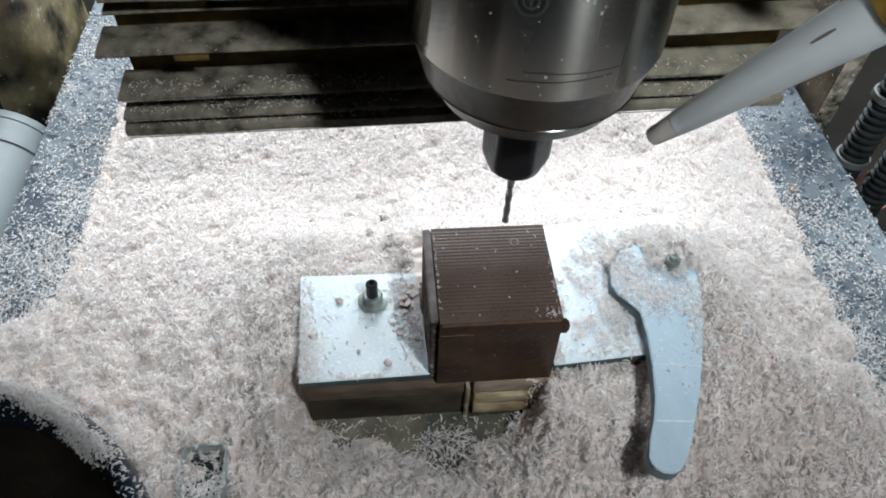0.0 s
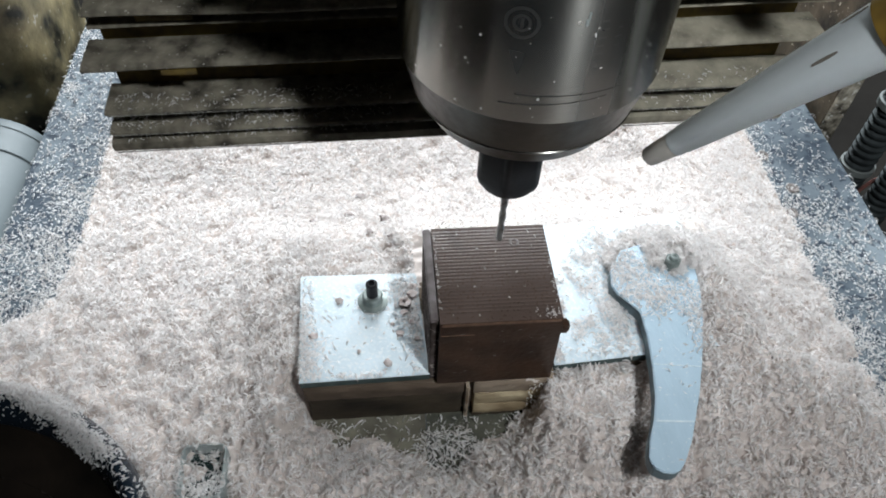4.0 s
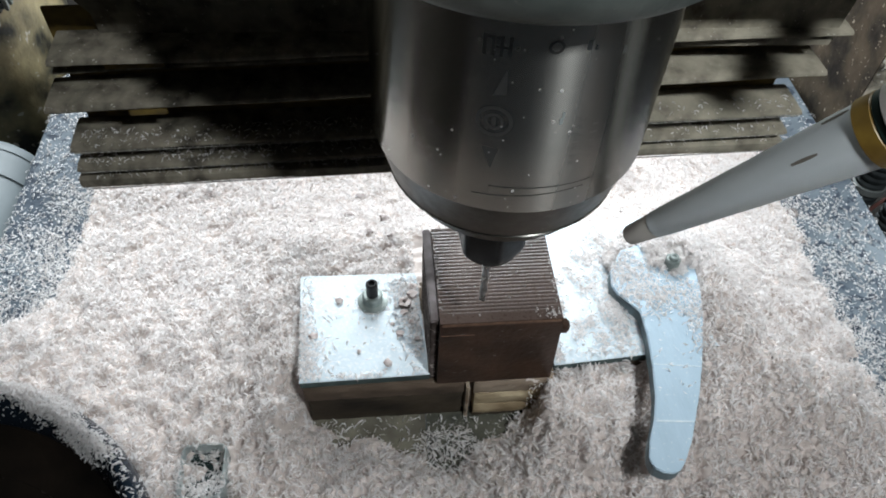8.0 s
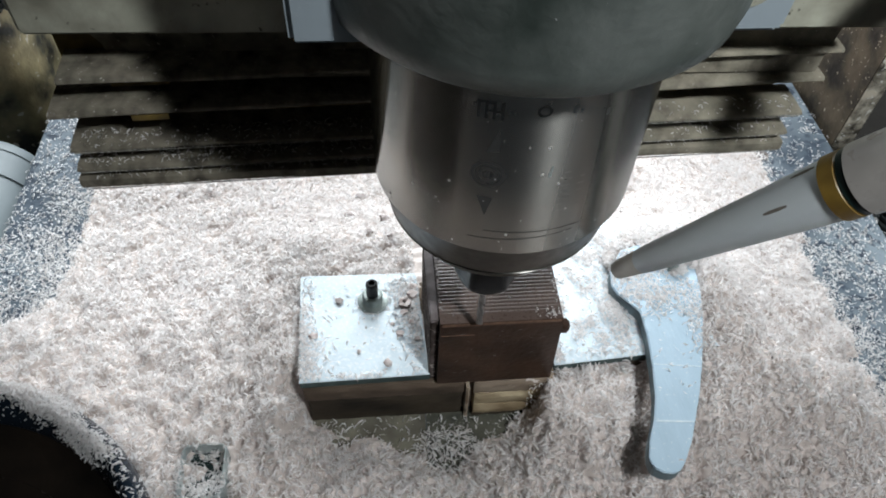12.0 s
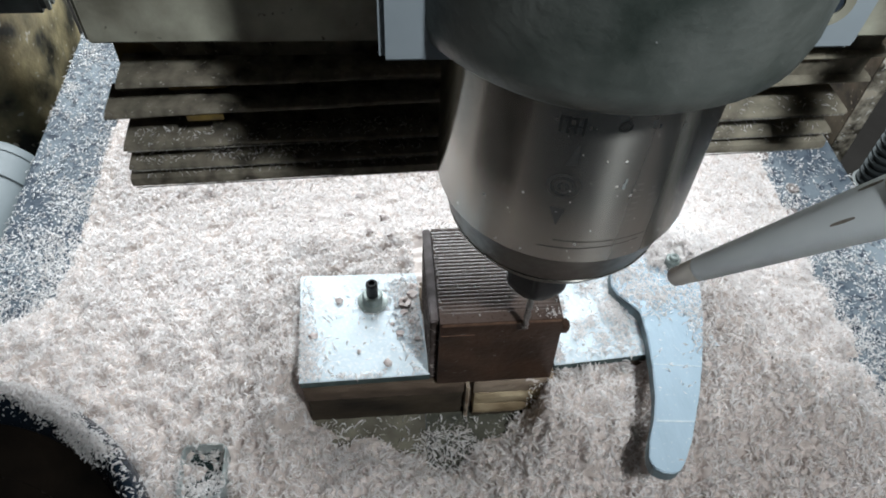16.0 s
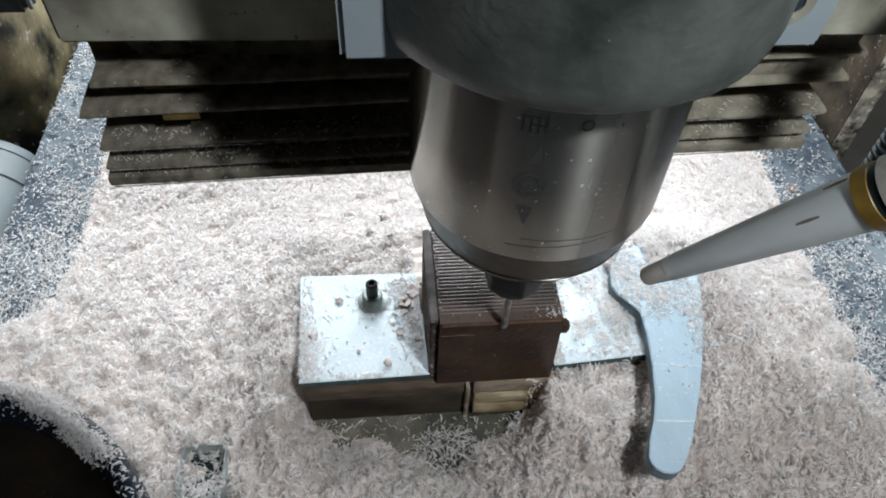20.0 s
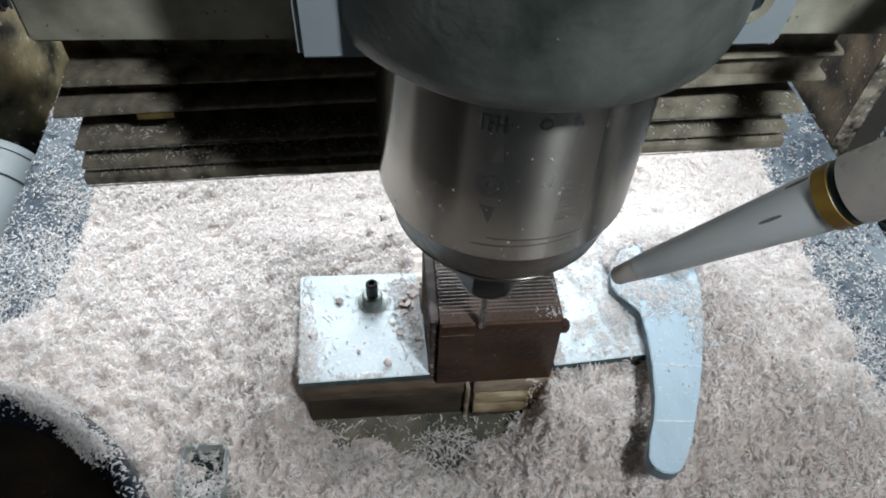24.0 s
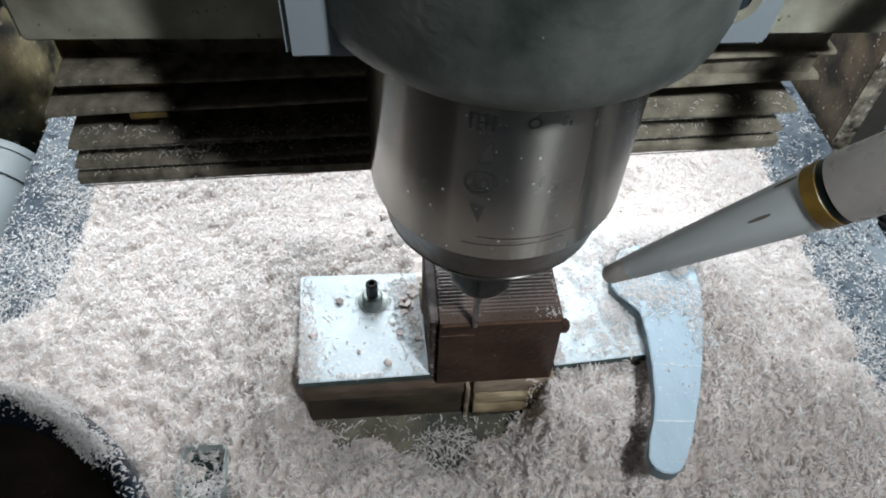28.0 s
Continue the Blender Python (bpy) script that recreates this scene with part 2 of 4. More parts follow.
def lathe(profile, steps=48, turn=None):
    """profile: (radius, height) pairs; turned round z."""
    bm = bmesh.new()
    rings = []
    for r, h in profile:
        if r < 1e-6:
            rings.append([bm.verts.new((0, 0, h))])
        else:
            rings.append([bm.verts.new((r * math.cos(2 * math.pi * k / steps), r * math.sin(2 * math.pi * k / steps), h)) for k in range(steps)])
    for a, b in zip(rings, rings[1:]):
        for k in range(steps):
            n = (k + 1) % steps
            if len(a) == 1 and len(b) == 1:
                continue
            if len(a) == 1:
                bm.faces.new((a[0], b[n], b[k]))
            elif len(b) == 1:
                bm.faces.new((a[k], a[n], b[0]))
            else:
                bm.faces.new((a[k], a[n], b[n], b[k]))
    bmesh.ops.recalc_face_normals(bm, faces=bm.faces)
    if turn is not None:
        bm.transform(turn)
    return bm


def along(start, way):
    """A matrix that lays the lathe's z axis along way from start (mm)."""
    return Matrix.Translation(start) @ Vector(way).to_track_quat("Z", "Y").to_matrix().to_4x4()


def smoothstep(a, b, x):
    t = np.clip((x - a) / (b - a), 0, 1)
    return t * t * (3 - 2 * t)


def ripple(x, y, seed):
    """Cheap smooth noise about -1 to 1 from summed sines."""
    rng = np.random.RandomState(seed)
    out = np.zeros_like(x)
    for _ in range(14):
        a, k, p = rng.uniform(0, 6.283), rng.uniform(0.02, 0.22), rng.uniform(0, 6.283)
        out = out + np.sin((x * np.cos(a) + y * np.sin(a)) * k + p) * 0.26
    return out


# ---- bed ----
bed = solo("ground", box(-187, 259, -200, 620, -32, -10, 1.2), BED, label="dark blue-grey machine bed strewn with white shavings", category="machine bed", kind="structure")
bench = solo("bench_top", box(-900, 900, -500, 1100, -190, -150, 3), BENCH, label="worn brown bench under the machine", category="bench", kind="structure")
for x in (-150, 220):
    leg = solo("bed_rail", box(x - 25, x + 25, -200, 620, -150, -32, 2), GRIME_DARK, label="dark oily rail that carries the machine bed", category="rail", kind="structure")


DISH_X, DISH_Y = -167, 60


def pile(x, y):
    """Height of the shavings over the bed."""
    dx = np.maximum(np.maximum(-36 - x, x - 142), 0)
    dy = np.maximum(np.maximum(140 - y, y - 212), 0)
    d = np.hypot(dx, dy)
    h = 4.0 + 23.5 * np.exp(-(d / 34.0) ** 1.25)
    front = smoothstep(147, 141, y)
    bare = front * smoothstep(-46, -30, x) * smoothstep(64, 46, x) * smoothstep(78, 122, y)
    h = h * (1 - bare) + bare * (2.6 + 1.6 * smoothstep(126, 108, y))
    heap = front * smoothstep(14, 44, x)
    h = h + heap * 11.0 * np.exp(-((y - 128) / 17.0) ** 2) * smoothstep(36, 78, x)
    h = h + front * 4.0 * np.exp(-((x - 75) / 32.0) ** 2 - ((y - 112) / 18.0) ** 2)
    h = h + 7.0 * np.exp(-((x - 145) / 14.0) ** 2 - ((y - 178) / 24.0) ** 2)
    h = h + 4.0 * np.exp(-((x - 152) / 20.0) ** 2 - ((y - 150) / 22.0) ** 2)
    lump = ripple(x, y, 3) * 0.9 + ripple(x * 2.6, y * 2.6, 5) * 0.9 + ripple(x * 6, y * 6, 8) * 1.4
    lump = lump + ripple(x * 9, y * 9, 9) * 1.5 * smoothstep(190, 130, y)
    lump = lump * (1.3 - 0.9 * smoothstep(135, 230, y))
    h = h + lump * (1 - 0.35 * bare)
    cap = smoothstep(148, 141, y) * smoothstep(26, 36, x) * smoothstep(160, 142, x)
    h = h * (1 - cap) + np.minimum(h, 27.6 + 0.5 * lump) * cap
    h = h + 7.5 * np.exp(-((x - 136) / 9.0) ** 2 - ((y - 164) / 24.0) ** 2)
    h = h - 5.5 * np.exp(-((x - np.interp(y, [90, 100, 112, 130, 150], [87, 87, 93, 98, 100])) / 3.2) ** 2) * smoothstep(92, 98, y) * smoothstep(152, 142, y)
    h = h - 1.1 * smoothstep(0.75, 1.3, ripple(x * 3.4, y * 3.4, 23)) * (1 - bare)
    wave = 3.0 * ripple(x * 0.6, y * 1.5, 31) + 3.0 * ripple(x * 4, y * 4, 32)
    wave = wave * (0.2 + 0.8 * smoothstep(270, 190, y))
    edge = smoothstep(-150, -118, x + wave + 50 * smoothstep(218, 166, y)) * smoothstep(213, 184, x + wave)
    h = np.where(edge > 0.004, np.maximum(h * (0.15 + 0.85 * edge), 0.25), -0.6)
    rough = ripple(x * 3, y * 3, 12) + 0.8 * ripple(x * 9, y * 9, 14)
    rim = np.interp(x, [-36, -33, -18, -2, 14, 30, 38, 50, 58, 64, 70], [155, 138, 131, 126, 120, 119, 124, 130, 139, 165, 190]) + 1.5 * rough
    spot = np.exp(-((x - 21) / 9.5) ** 2 - ((y - 117) / 6.5) ** 2) + 0.14 * rough
    h = h * (0.25 + 0.75 * np.where(y < 141, smoothstep(1, -16, y - rim), 1.0))
    h = np.where(((y > rim) & (y < 141)) | (spot > 0.5), -0.6, h)
    away = np.hypot(x - DISH_X, y - DISH_Y) - 90
    h = h + edge * 9.0 * np.exp(-(np.maximum(away, 0) / 15.0) ** 1.5)
    return np.where(away < -3, 0.2, h) - 10.0


def grid_mesh(name, xs, ys, hf, material):
    X, Y = np.meshgrid(xs, ys)
    Z = hf(X, Y)
    co = np.stack([X, Y, Z], -1).reshape(-1, 3) * 0.001
    nx, ny = len(xs), len(ys)
    i = (np.arange(ny - 1)[:, None] * nx + np.arange(nx - 1)[None, :]).ravel()
    faces = np.stack([i, i + 1, i + 1 + nx, i + nx], -1)
    return quads(name, co, faces, material)


def quads(name, co, faces, material):
    me = bpy.data.meshes.new(name)
    me.vertices.add(len(co))
    me.vertices.foreach_set("co", np.ascontiguousarray(co, dtype=np.float32).ravel())
    me.loops.add(faces.size)
    me.loops.foreach_set("vertex_index", np.ascontiguousarray(faces, dtype=np.int32).ravel())
    me.polygons.add(len(faces))
    me.polygons.foreach_set("loop_start", np.arange(0, faces.size, 4, dtype=np.int32))
    me.update(calc_edges=True)
    me.polygons.foreach_set("use_smooth", np.ones(len(faces), dtype=bool))
    me.materials.append(material)
    me.validate()
    return me


tagged(new("shavings_layer", grid_mesh("shavings_layer", np.arange(-186, 229, 1.2), np.arange(6, 600, 1.2), pile, CHIP_BED)),
       label="thick packed layer of pinkish white shavings, darkened for gap shade", category="shavings", kind="stuff")


def flakes(name, x, y, z, rng, length, width, tilt, cuts=3, roll=1.0):
    """Small curled strips, one island each."""
    n = len(x)
    a = rng.uniform(0, 2 * math.pi, n)
    L = length * rng.uniform(0.55, 1.45, n)
    w = width * rng.uniform(0.6, 1.4, n)
    pit = rng.normal(0, tilt, n)
    rol = rng.normal(0, 0.6, n) * roll
    curl = rng.uniform(0.05, 0.5, n) * L
    bend = rng.uniform(-0.35, 0.35, n) * L
    s = np.linspace(-0.5, 0.5, cuts + 1)
    u = s[None, :] * L[:, None]
    arch = curl[:, None] * (0.25 - s[None, :] ** 2) * 2
    side = bend[:, None] * (0.25 - s[None, :] ** 2) * 2
    taper = np.array([0.45, 1, 1, 0.4] if cuts == 3 else [0.5, 1, 0.45])[None, :] * w[:, None] / 2
    pts = []
    for sg in (-1, 1):
        lx = u
        ly = side + sg * taper * np.cos(rol)[:, None]
        lz = arch + sg * taper * np.sin(rol)[:, None]
        px = lx * np.cos(pit)[:, None] - lz * np.sin(pit)[:, None]
        pz = lx * np.sin(pit)[:, None] + lz * np.cos(pit)[:, None]
        gx = px * np.cos(a)[:, None] - ly * np.sin(a)[:, None] + x[:, None]
        gy = px * np.sin(a)[:, None] + ly * np.cos(a)[:, None] + y[:, None]
        pts.append(np.stack([gx, gy, pz + z[:, None]], -1))
    co = np.concatenate(pts, 1).reshape(-1, 3) * 0.001
    m = cuts + 1
    base = (np.arange(n) * 2 * m)[:, None]
    f = np.concatenate([np.stack([base + k, base + k + 1, base + k + 1 + m, base + k + m], -1).reshape(n, 4) for k in range(cuts)], 0)
    return quads(name, co, f, CHIP)


def inside_fixture(x, y):
    return ((x > -36) & (x < 16) & (y > 137) & (y < 189)) | ((x > 12) & (x < 64) & (y > 135) & (y < 212)) | ((x >= 64) & (x < np.where(y < 186, 124, 131)) & (y > 139.4 + 0.07 * (x - 64)) & (y < 212))


def spot_chips(x, y):
    return np.exp(-((x - 21) / 15.0) ** 2 - ((y - 120) / 13.0) ** 2) > 0.42


rng = np.random.RandomState(11)
for name, n, length, width, lift, cuts in (("shavings", 176000, 2.5, 0.62, 2.6, 3), ("fine_shavings", 278000, 1.6, 0.48, 2.2, 2)):
    fx, fy = rng.uniform(-186, 221, n), rng.uniform(62, 420, n)
    fz = pile(fx, fy)
    keep = ~inside_fixture(fx, fy) & (rng.uniform(0, 1, n) < np.where(fz < -10, np.where(spot_chips(fx, fy), 0.42, 0.06), np.clip((fz + 10) / 2.2, 0.2, 1) * np.clip(0.95 + 0.5 * ripple(fx * 5, fy * 5, 17), 0.3, 1) * np.interp(fy, [130, 200], [0.56, 1.0]) * (1 - 0.5 * smoothstep(0.75, 1.25, ripple(fx * 3.4, fy * 3.4, 23))))) & (np.hypot(fx - DISH_X, fy - DISH_Y) > 88)
    fx, fy, fz = fx[keep], fy[keep], np.maximum(fz[keep], -10)
    tagged(new(name, flakes(name, fx, fy, fz + rng.uniform(0.0, lift, len(fx)), rng, length * np.interp(fy, [130, 250], [1.3, 0.9]), width * np.interp(fy, [130, 250], [0.95, 1.05]), np.interp(fy, [125, 220], [0.82, 0.36]), cuts, np.interp(fy, [130, 230], [1.0, 0.6]))),
           label="loose curled white plastic shavings covering the bed", category="shavings", kind="stuff")
# thinner scatter on the bare bed edges
n = 50000
side = rng.uniform(0, 1, n) < 0.5
fx = np.where(side, rng.uniform(-187, -144, n), rng.uniform(204, 259, n))
fy = rng.uniform(60, 440, n)
near = np.where(side, np.clip(np.clip((310 - fy) / 130, 0.09, 0.9) + 0.8 * smoothstep(-172, -146, fx) * smoothstep(360, 250, fy), 0, 1), np.clip(1.15 - (fx - 204) / 55, 0.25, 1) * np.clip((330 - fy) / 110, 0.2, 1))
near = near * np.clip(0.75 + 0.7 * ripple(fx * 2.2, fy * 2.2, 19), 0.15, 1)
keep = rng.uniform(0, 1, n) < near
fx, fy = fx[keep], fy[keep]
tagged(new("scattered_shavings", flakes("scattered_shavings", fx, fy, rng.uniform(0.2, 0.9, len(fx)) - 10, rng, 1.8, 0.5, 0.18)),
       label="loose white shavings scattered on the bare bed edge", category="shavings", kind="stuff")

solo("backing_sheet", box(-44, 13.5, 98, 139, -9.95, -9.65, 0), SHEET_PALE, label="stained olive sheet under the shavings", category="sheet", kind="structure")
solo("backing_sheet", box(13.8, 72, 98, 139, -9.95, -9.6, 0), SHEET, label="dark green oily sheet under the shavings", category="sheet", kind="structure")

# ---- fixture: base, plates, block, lever ----


def worn_board(x0, x1, y0, y1, z0, z1, seed, chip=0.7):
    """Sawn board with a ragged front face."""
    bm = bmesh.new()
    nx, nz = max(int((x1 - x0) / 1.5), 2), max(int((z1 - z0) / 1.5), 2)
    front = []
    for k in range(nz + 1):
        row = []
        for i in range(nx + 1):
            x, z = x0 + (x1 - x0) * i / nx, z0 + (z1 - z0) * k / nz
            edge = 0.8 if k in (0, nz) or i in (0, nx) else 0.0
            row.append(bm.verts.new((x, y0 + edge + chip * (noise.noise(Vector((x * 0.22 + seed, z * 0.5, seed))) + 0.5 * noise.noise(Vector((x * 0.7, z * 0.9, seed)))), z + 0.3 * noise.noise(Vector((x * 0.3, seed, 0))) * (k in (0, nz)))))
        front.append(row)
    for p, q in zip(front, front[1:]):
        for i in range(nx):
            bm.faces.new((p[i], p[i + 1], q[i + 1], q[i]))
    low, up = front[0], front[-1]
    b = [bm.verts.new(c) for c in ((x0, y1, z0), (x1, y1, z0), (x1, y1, z1), (x0, y1, z1))]
    bm.faces.new(low[::-1] + [b[0], b[1]])
    bm.faces.new(up + [b[2], b[3]])
    bm.faces.new([r[0] for r in front] + [b[3], b[0]])
    bm.faces.new([r[-1] for r in reversed(front)] + [b[1], b[2]])
    bm.faces.new(b)
    bmesh.ops.recalc_face_normals(bm, faces=bm.faces)
    return bm


wood_base = thing("wooden_base", label="stained, shadow-toned plywood base board under the workpiece", category="board")
part("board", worn_board(-34, 28.6, 136.6, 186, 8.6, 17.8, 1, 0.35), WOOD, wood_base)
part("board", worn_board(-33, 28.4, 137.2, 186, -9.5, 8.4, 2, 0.35), WOOD_DARK, wood_base, "soaked lower board darkened for shadow")
part("ply_core", box(70.6, 139, 143, 210, -9.5, 17.7, 0.6), WOOD, wood_base)
part("joint_strip", worn_board(29.3, 30.9, 135.4, 150, -9.5, 13.5, 7, 1.6), WOOD_PINK, wood_base, "pale ragged strip in the joint")
part("ply_layer", worn_board(32.4, 70.4, 135.6, 210, 9.2, 17.8, 3), WOOD_PINK, wood_base)
part("ply_layer", worn_board(33.0, 70.2, 135.2, 210, 0.8, 9.1, 4, 0.4), WOOD_LIGHT, wood_base)
part("ply_layer", worn_board(33.0, 70.0, 134.8, 210, -6.5, 0.7, 5, 0.4), WOOD_LIGHT, wood_base)
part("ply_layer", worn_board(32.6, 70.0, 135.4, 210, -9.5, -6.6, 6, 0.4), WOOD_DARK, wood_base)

left_plate = thing("clamp_plate", label="pale blue painted plate with shavings and a threaded stud", category="plate")
part("top_sheet", prism([(-35, 138), (15, 138.8), (12.3, 188), (-36.3, 189)], 21.6, 22.0, 0.15), PLATE, left_plate)
part("core", prism([(-34.9, 138.1), (14.9, 138.9), (12.2, 187.9), (-36.2, 188.9)], 17.9, 21.6, 0.2), PLATE_EDGE, left_plate, "plate edge, teal darkened for shade")
right_plate = thing("clamp_plate", label="pale blue painted plate under the lever, dusted with shavings", category="plate")
part("top_sheet", prism([(64, 139.6), (141, 145), (135, 216), (64, 211)], 21.6, 22.0, 0.15), PLATE, right_plate)
part("core", prism([(64.1, 139.7), (140.9, 145.1), (134.9, 215.9), (64.1, 210.9)], 17.9, 21.6, 0.2), PLATE_EDGE, right_plate, "plate edge, teal darkened for shade")


def ridged_block():
    """Workpiece with milled ridges along x on its top."""
    bm = bmesh.new()
    x0, x1, y0, y1, zt = 17.6, 61.0, 136.7, 181.1, 59.0
    prof = [(y0, 18.0), (y0, zt - 1.2), (y0 + 0.5, zt)]
    y = y0 + 4.2
    prof.append((y, zt))
    k = 0
    while y < y1 - 2.0:
        for q, deep in ((0.25, 0.012), (0.42, 0.045), (0.58, 0.11), (0.74, 0.11), (0.90, 0.035), (1.0, 0.0)):
            prof.append((y + 1.56 * q, zt - deep))
        y += 1.56
        k += 1
    prof += [(y1 - 0.4, zt), (y1, zt - 0.8), (y1, 18.0)]
    a = [bm.verts.new((x0, p, q)) for p, q in prof]
    b = [bm.verts.new((x1 + (1.2 if q < 30 else 0), p, q)) for p, q in prof]
    for i in range(len(prof)):
        j = (i + 1) % len(prof)
        bm.faces.new((a[i], a[j], b[j], b[i]))
    bm.faces.new(a)
    bm.faces.new(list(reversed(b)))
    bmesh.ops.recalc_face_normals(bm, faces=bm.faces)
    return bm


def scratches():
    r = np.random.RandomState(9)
    bm = bmesh.new()
    for _ in range(24):
        x, z, a = r.uniform(19, 59), r.uniform(22, 57), r.normal(0.0, 0.5)
        l, w = r.uniform(0.2, 0.9), r.uniform(0.05, 0.14)
        c, q = math.cos(a), math.sin(a)
        bm.faces.new([bm.verts.new((x + c * u - q * v, 136.64, z + q * u + c * v)) for u, v in ((-l, -w), (l, -w), (l, w), (-l, w))])
    return bm


block = thing("wax_block", label="dark brown wax block with milled ridges on top", category="workpiece")
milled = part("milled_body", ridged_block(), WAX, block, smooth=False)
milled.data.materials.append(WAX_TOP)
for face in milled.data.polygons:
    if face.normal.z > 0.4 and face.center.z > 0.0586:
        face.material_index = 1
part("ring_mark", lathe([(1.1, 59.02), (1.2, 59.1), (1.9, 59.1), (2.0, 59.02)], 20, Matrix.Translation((48.5, 172.5, 0.05))), PALE_WAX, block, "small pale ring mark")
# rim coloured paler for the window light that falls on it
part("cut_lip", box(14.2, 17.4, 138.8, 181.3, 57.2, 58.5, 0.5), PALE_WAX, block, "pale rim of the side wall, toned for window light")
part("side_wall", box(14.4, 17.3, 139, 180, 18, 57.9, 0.5), WAX_SIDE, block, "dusty side wall with window light in its colour")
part("worn_edge", box(18.1, 60.5, 136.45, 137.1, 57.7, 59.15, 0.3), WAX_LIGHT, block, "pale worn front edge")
part("scratches", scratches(), CLIP, block, "fine pale scratches", smooth=False)
part("seam", box(18.1, 30.0, 136.42, 137.0, 51.9, 52.4, 0.15), WAX_LIGHT, block, "pale seam across the front")
part("tab", box(60.8, 64.4, 136.9, 141, 49, 54, 0.8), WAX, block)

lever_pts = [(93.9, 179.1), (92.7, 171.7), (94.1, 167.3), (98.3, 162.3), (101.4, 157.9), (101.5, 147.7), (99.7, 132.5), (97.5, 120.6), (94.7, 111.7), (90.7, 103.2), (88.8, 97.0), (89.6, 93.3), (92.6, 91.5), (95.8, 90.8), (98.7, 91.8), (101.1, 94.5), (105.9, 102.2), (114.1, 119.6), (119.7, 133.7), (126.4, 154.2), (129.5, 168), (131, 180), (126, 191), (114, 194), (101, 190)]
lever = thing("clamp_lever", label="pale blue painted curved clamping lever with rounded end", category="lever")
part("arm", prism(lever_pts, 22.3, 27.9, 0.5), LEVER_SIDE, lever, "lever side darkened for shade")
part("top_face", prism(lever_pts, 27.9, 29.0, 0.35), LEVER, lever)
part("seam", prism([(100.4, 133.6), (118.4, 131.4), (118.6, 131.8), (100.6, 134.0)], 28.9, 29.08, 0), PLATE, lever, "thin pale seam line")
part("seam", prism([(94.9, 110.2), (108.8, 109.0), (109.1, 109.7), (95.2, 110.9)], 28.9, 29.12, 0), PLATE, lever, "thin pale seam line")
stud = thing("threaded_stud", -6.2, 174, 22, label="dark threaded stud with a flanged nut", category="bolt")
part("rod", lathe([(0, 0), (2.4, 0), (2.4, 12.6), (1.9, 13.2), (1.3, 13.2), (1.2, 12.0), (0, 12.0)], 20), NUT, stud)
part("nut", lathe([(2.4, 0), (6.2, 0), (6.2, 1.0), (4.2, 1.6), (4.2, 5.0), (3.6, 5.6), (2.4, 5.6)], 6 * 4), ZINC, stud)
pivot = thing("lever_bolt", 120.5, 180.5, 29, label="zinc lever bolt half buried in shavings", category="bolt")
part("nut", lathe([(2.1, 0), (3.5, 0), (3.5, 4.2), (3.0, 4.8), (2.1, 4.8)], 6), ZINC, pivot)
part("stub", lathe([(0, 0), (2.0, 0), (2.0, 6.0), (1.6, 6.5), (0.9, 6.5), (0.8, 5.8), (0, 5.8)], 18), ZINC, pivot)

# ---- dish and acrylic cube in the foreground ----
dish = thing("black_dish", DISH_X, DISH_Y, 0, label="round black plastic dish with shavings on its rim", category="dish")
part("rim", lathe([(89, -9.8), (90.5, 14), (89.5, 18.5), (87.8, 20.6), (85, 20.2), (83.0, 17.8), (82.1, 15), (81.2, 11), (79.6, 4), (80, 0), (84, -9), (89, -9.8)], 96), DISH, dish)
part("bowl", lathe([(79.5, 3.9), (76.5, -3), (71, -7.2), (64, -8.6), (64, -9.6)], 96), DISH_FLOOR, dish, "dark brown inside of the dish")
part("floor", lathe([(0, -8.6), (63.9, -8.6), (63.9, -9.6), (0, -9.6), (0, -8.6)], 64), DISH_FLOOR, dish)
cap = thing("acrylic_cap", -70.6, 111.4, -9, label="dusty greenish clear acrylic cap filled with shavings", category="cap")


def rounded_tube(ax, ay, wall, z0, z1, n=10):
    """Square tube with rounded corners."""
    bm = bmesh.new()
    loops = []
    for grow, z in ((0, z0), (0, z1 - 0.6), (-0.4, z1), (-wall + 0.3, z1), (-wall, z1 - 0.5), (-wall, z0)):
        loop = []
        for q, (sx, sy) in enumerate(((1, 1), (-1, 1), (-1, -1), (1, -1))):
            for k in range(n + 1):
                a = math.pi / 2 * (q + k / n)
                c = 3.2 + grow
                loop.append(bm.verts.new((sx * (ax - 3.2) + c * math.cos(a), sy * (ay - 3.2) + c * math.sin(a), z)))
        loops.append(loop)
    for p, q in zip(loops, loops[1:]):
        for k in range(len(p)):
            j = (k + 1) % len(p)
            bm.faces.new((p[k], p[j], q[j], q[k]))
    bmesh.ops.recalc_face_normals(bm, faces=bm.faces)
    return bm


part("wall", rounded_tube(8.4, 10.6, 1.1, 0, 18.6), GREEN_CLEAR, cap)
part("floor", box(-7.3, 7.3, -9.5, 9.5, 0.2, 12.5, 0.4), CAP_FLOOR, cap, "dark green cap bottom")

# ---- shavings lying on things ----
def dusting(name, label, spots, zf, seed, length=1.6, width=0.45, tilt=0.25):
    """spots: (x, y, spread x, spread y, count)."""
    r = np.random.RandomState(seed)
    xs = np.concatenate([r.normal(x, sx, 2 * k) for x, y, sx, sy, k in spots])
    ys = np.concatenate([r.normal(y, sy, 2 * k) for x, y, sx, sy, k in spots])
    zs = zf(xs, ys)
    ok = np.isfinite(zs)
    xs, ys, zs = xs[ok], ys[ok], zs[ok]
    return tagged(new(name, flakes(name, xs, ys, zs + r.uniform(0.1, 0.6, len(xs)), r, length, width, tilt)), label=label, category="shavings", kind="stuff")


def on_left_plate(x, y):
    return np.where((x > -35) & (x < 13.2) & (y > 138.8) & (y < 188), 22.1, np.nan)


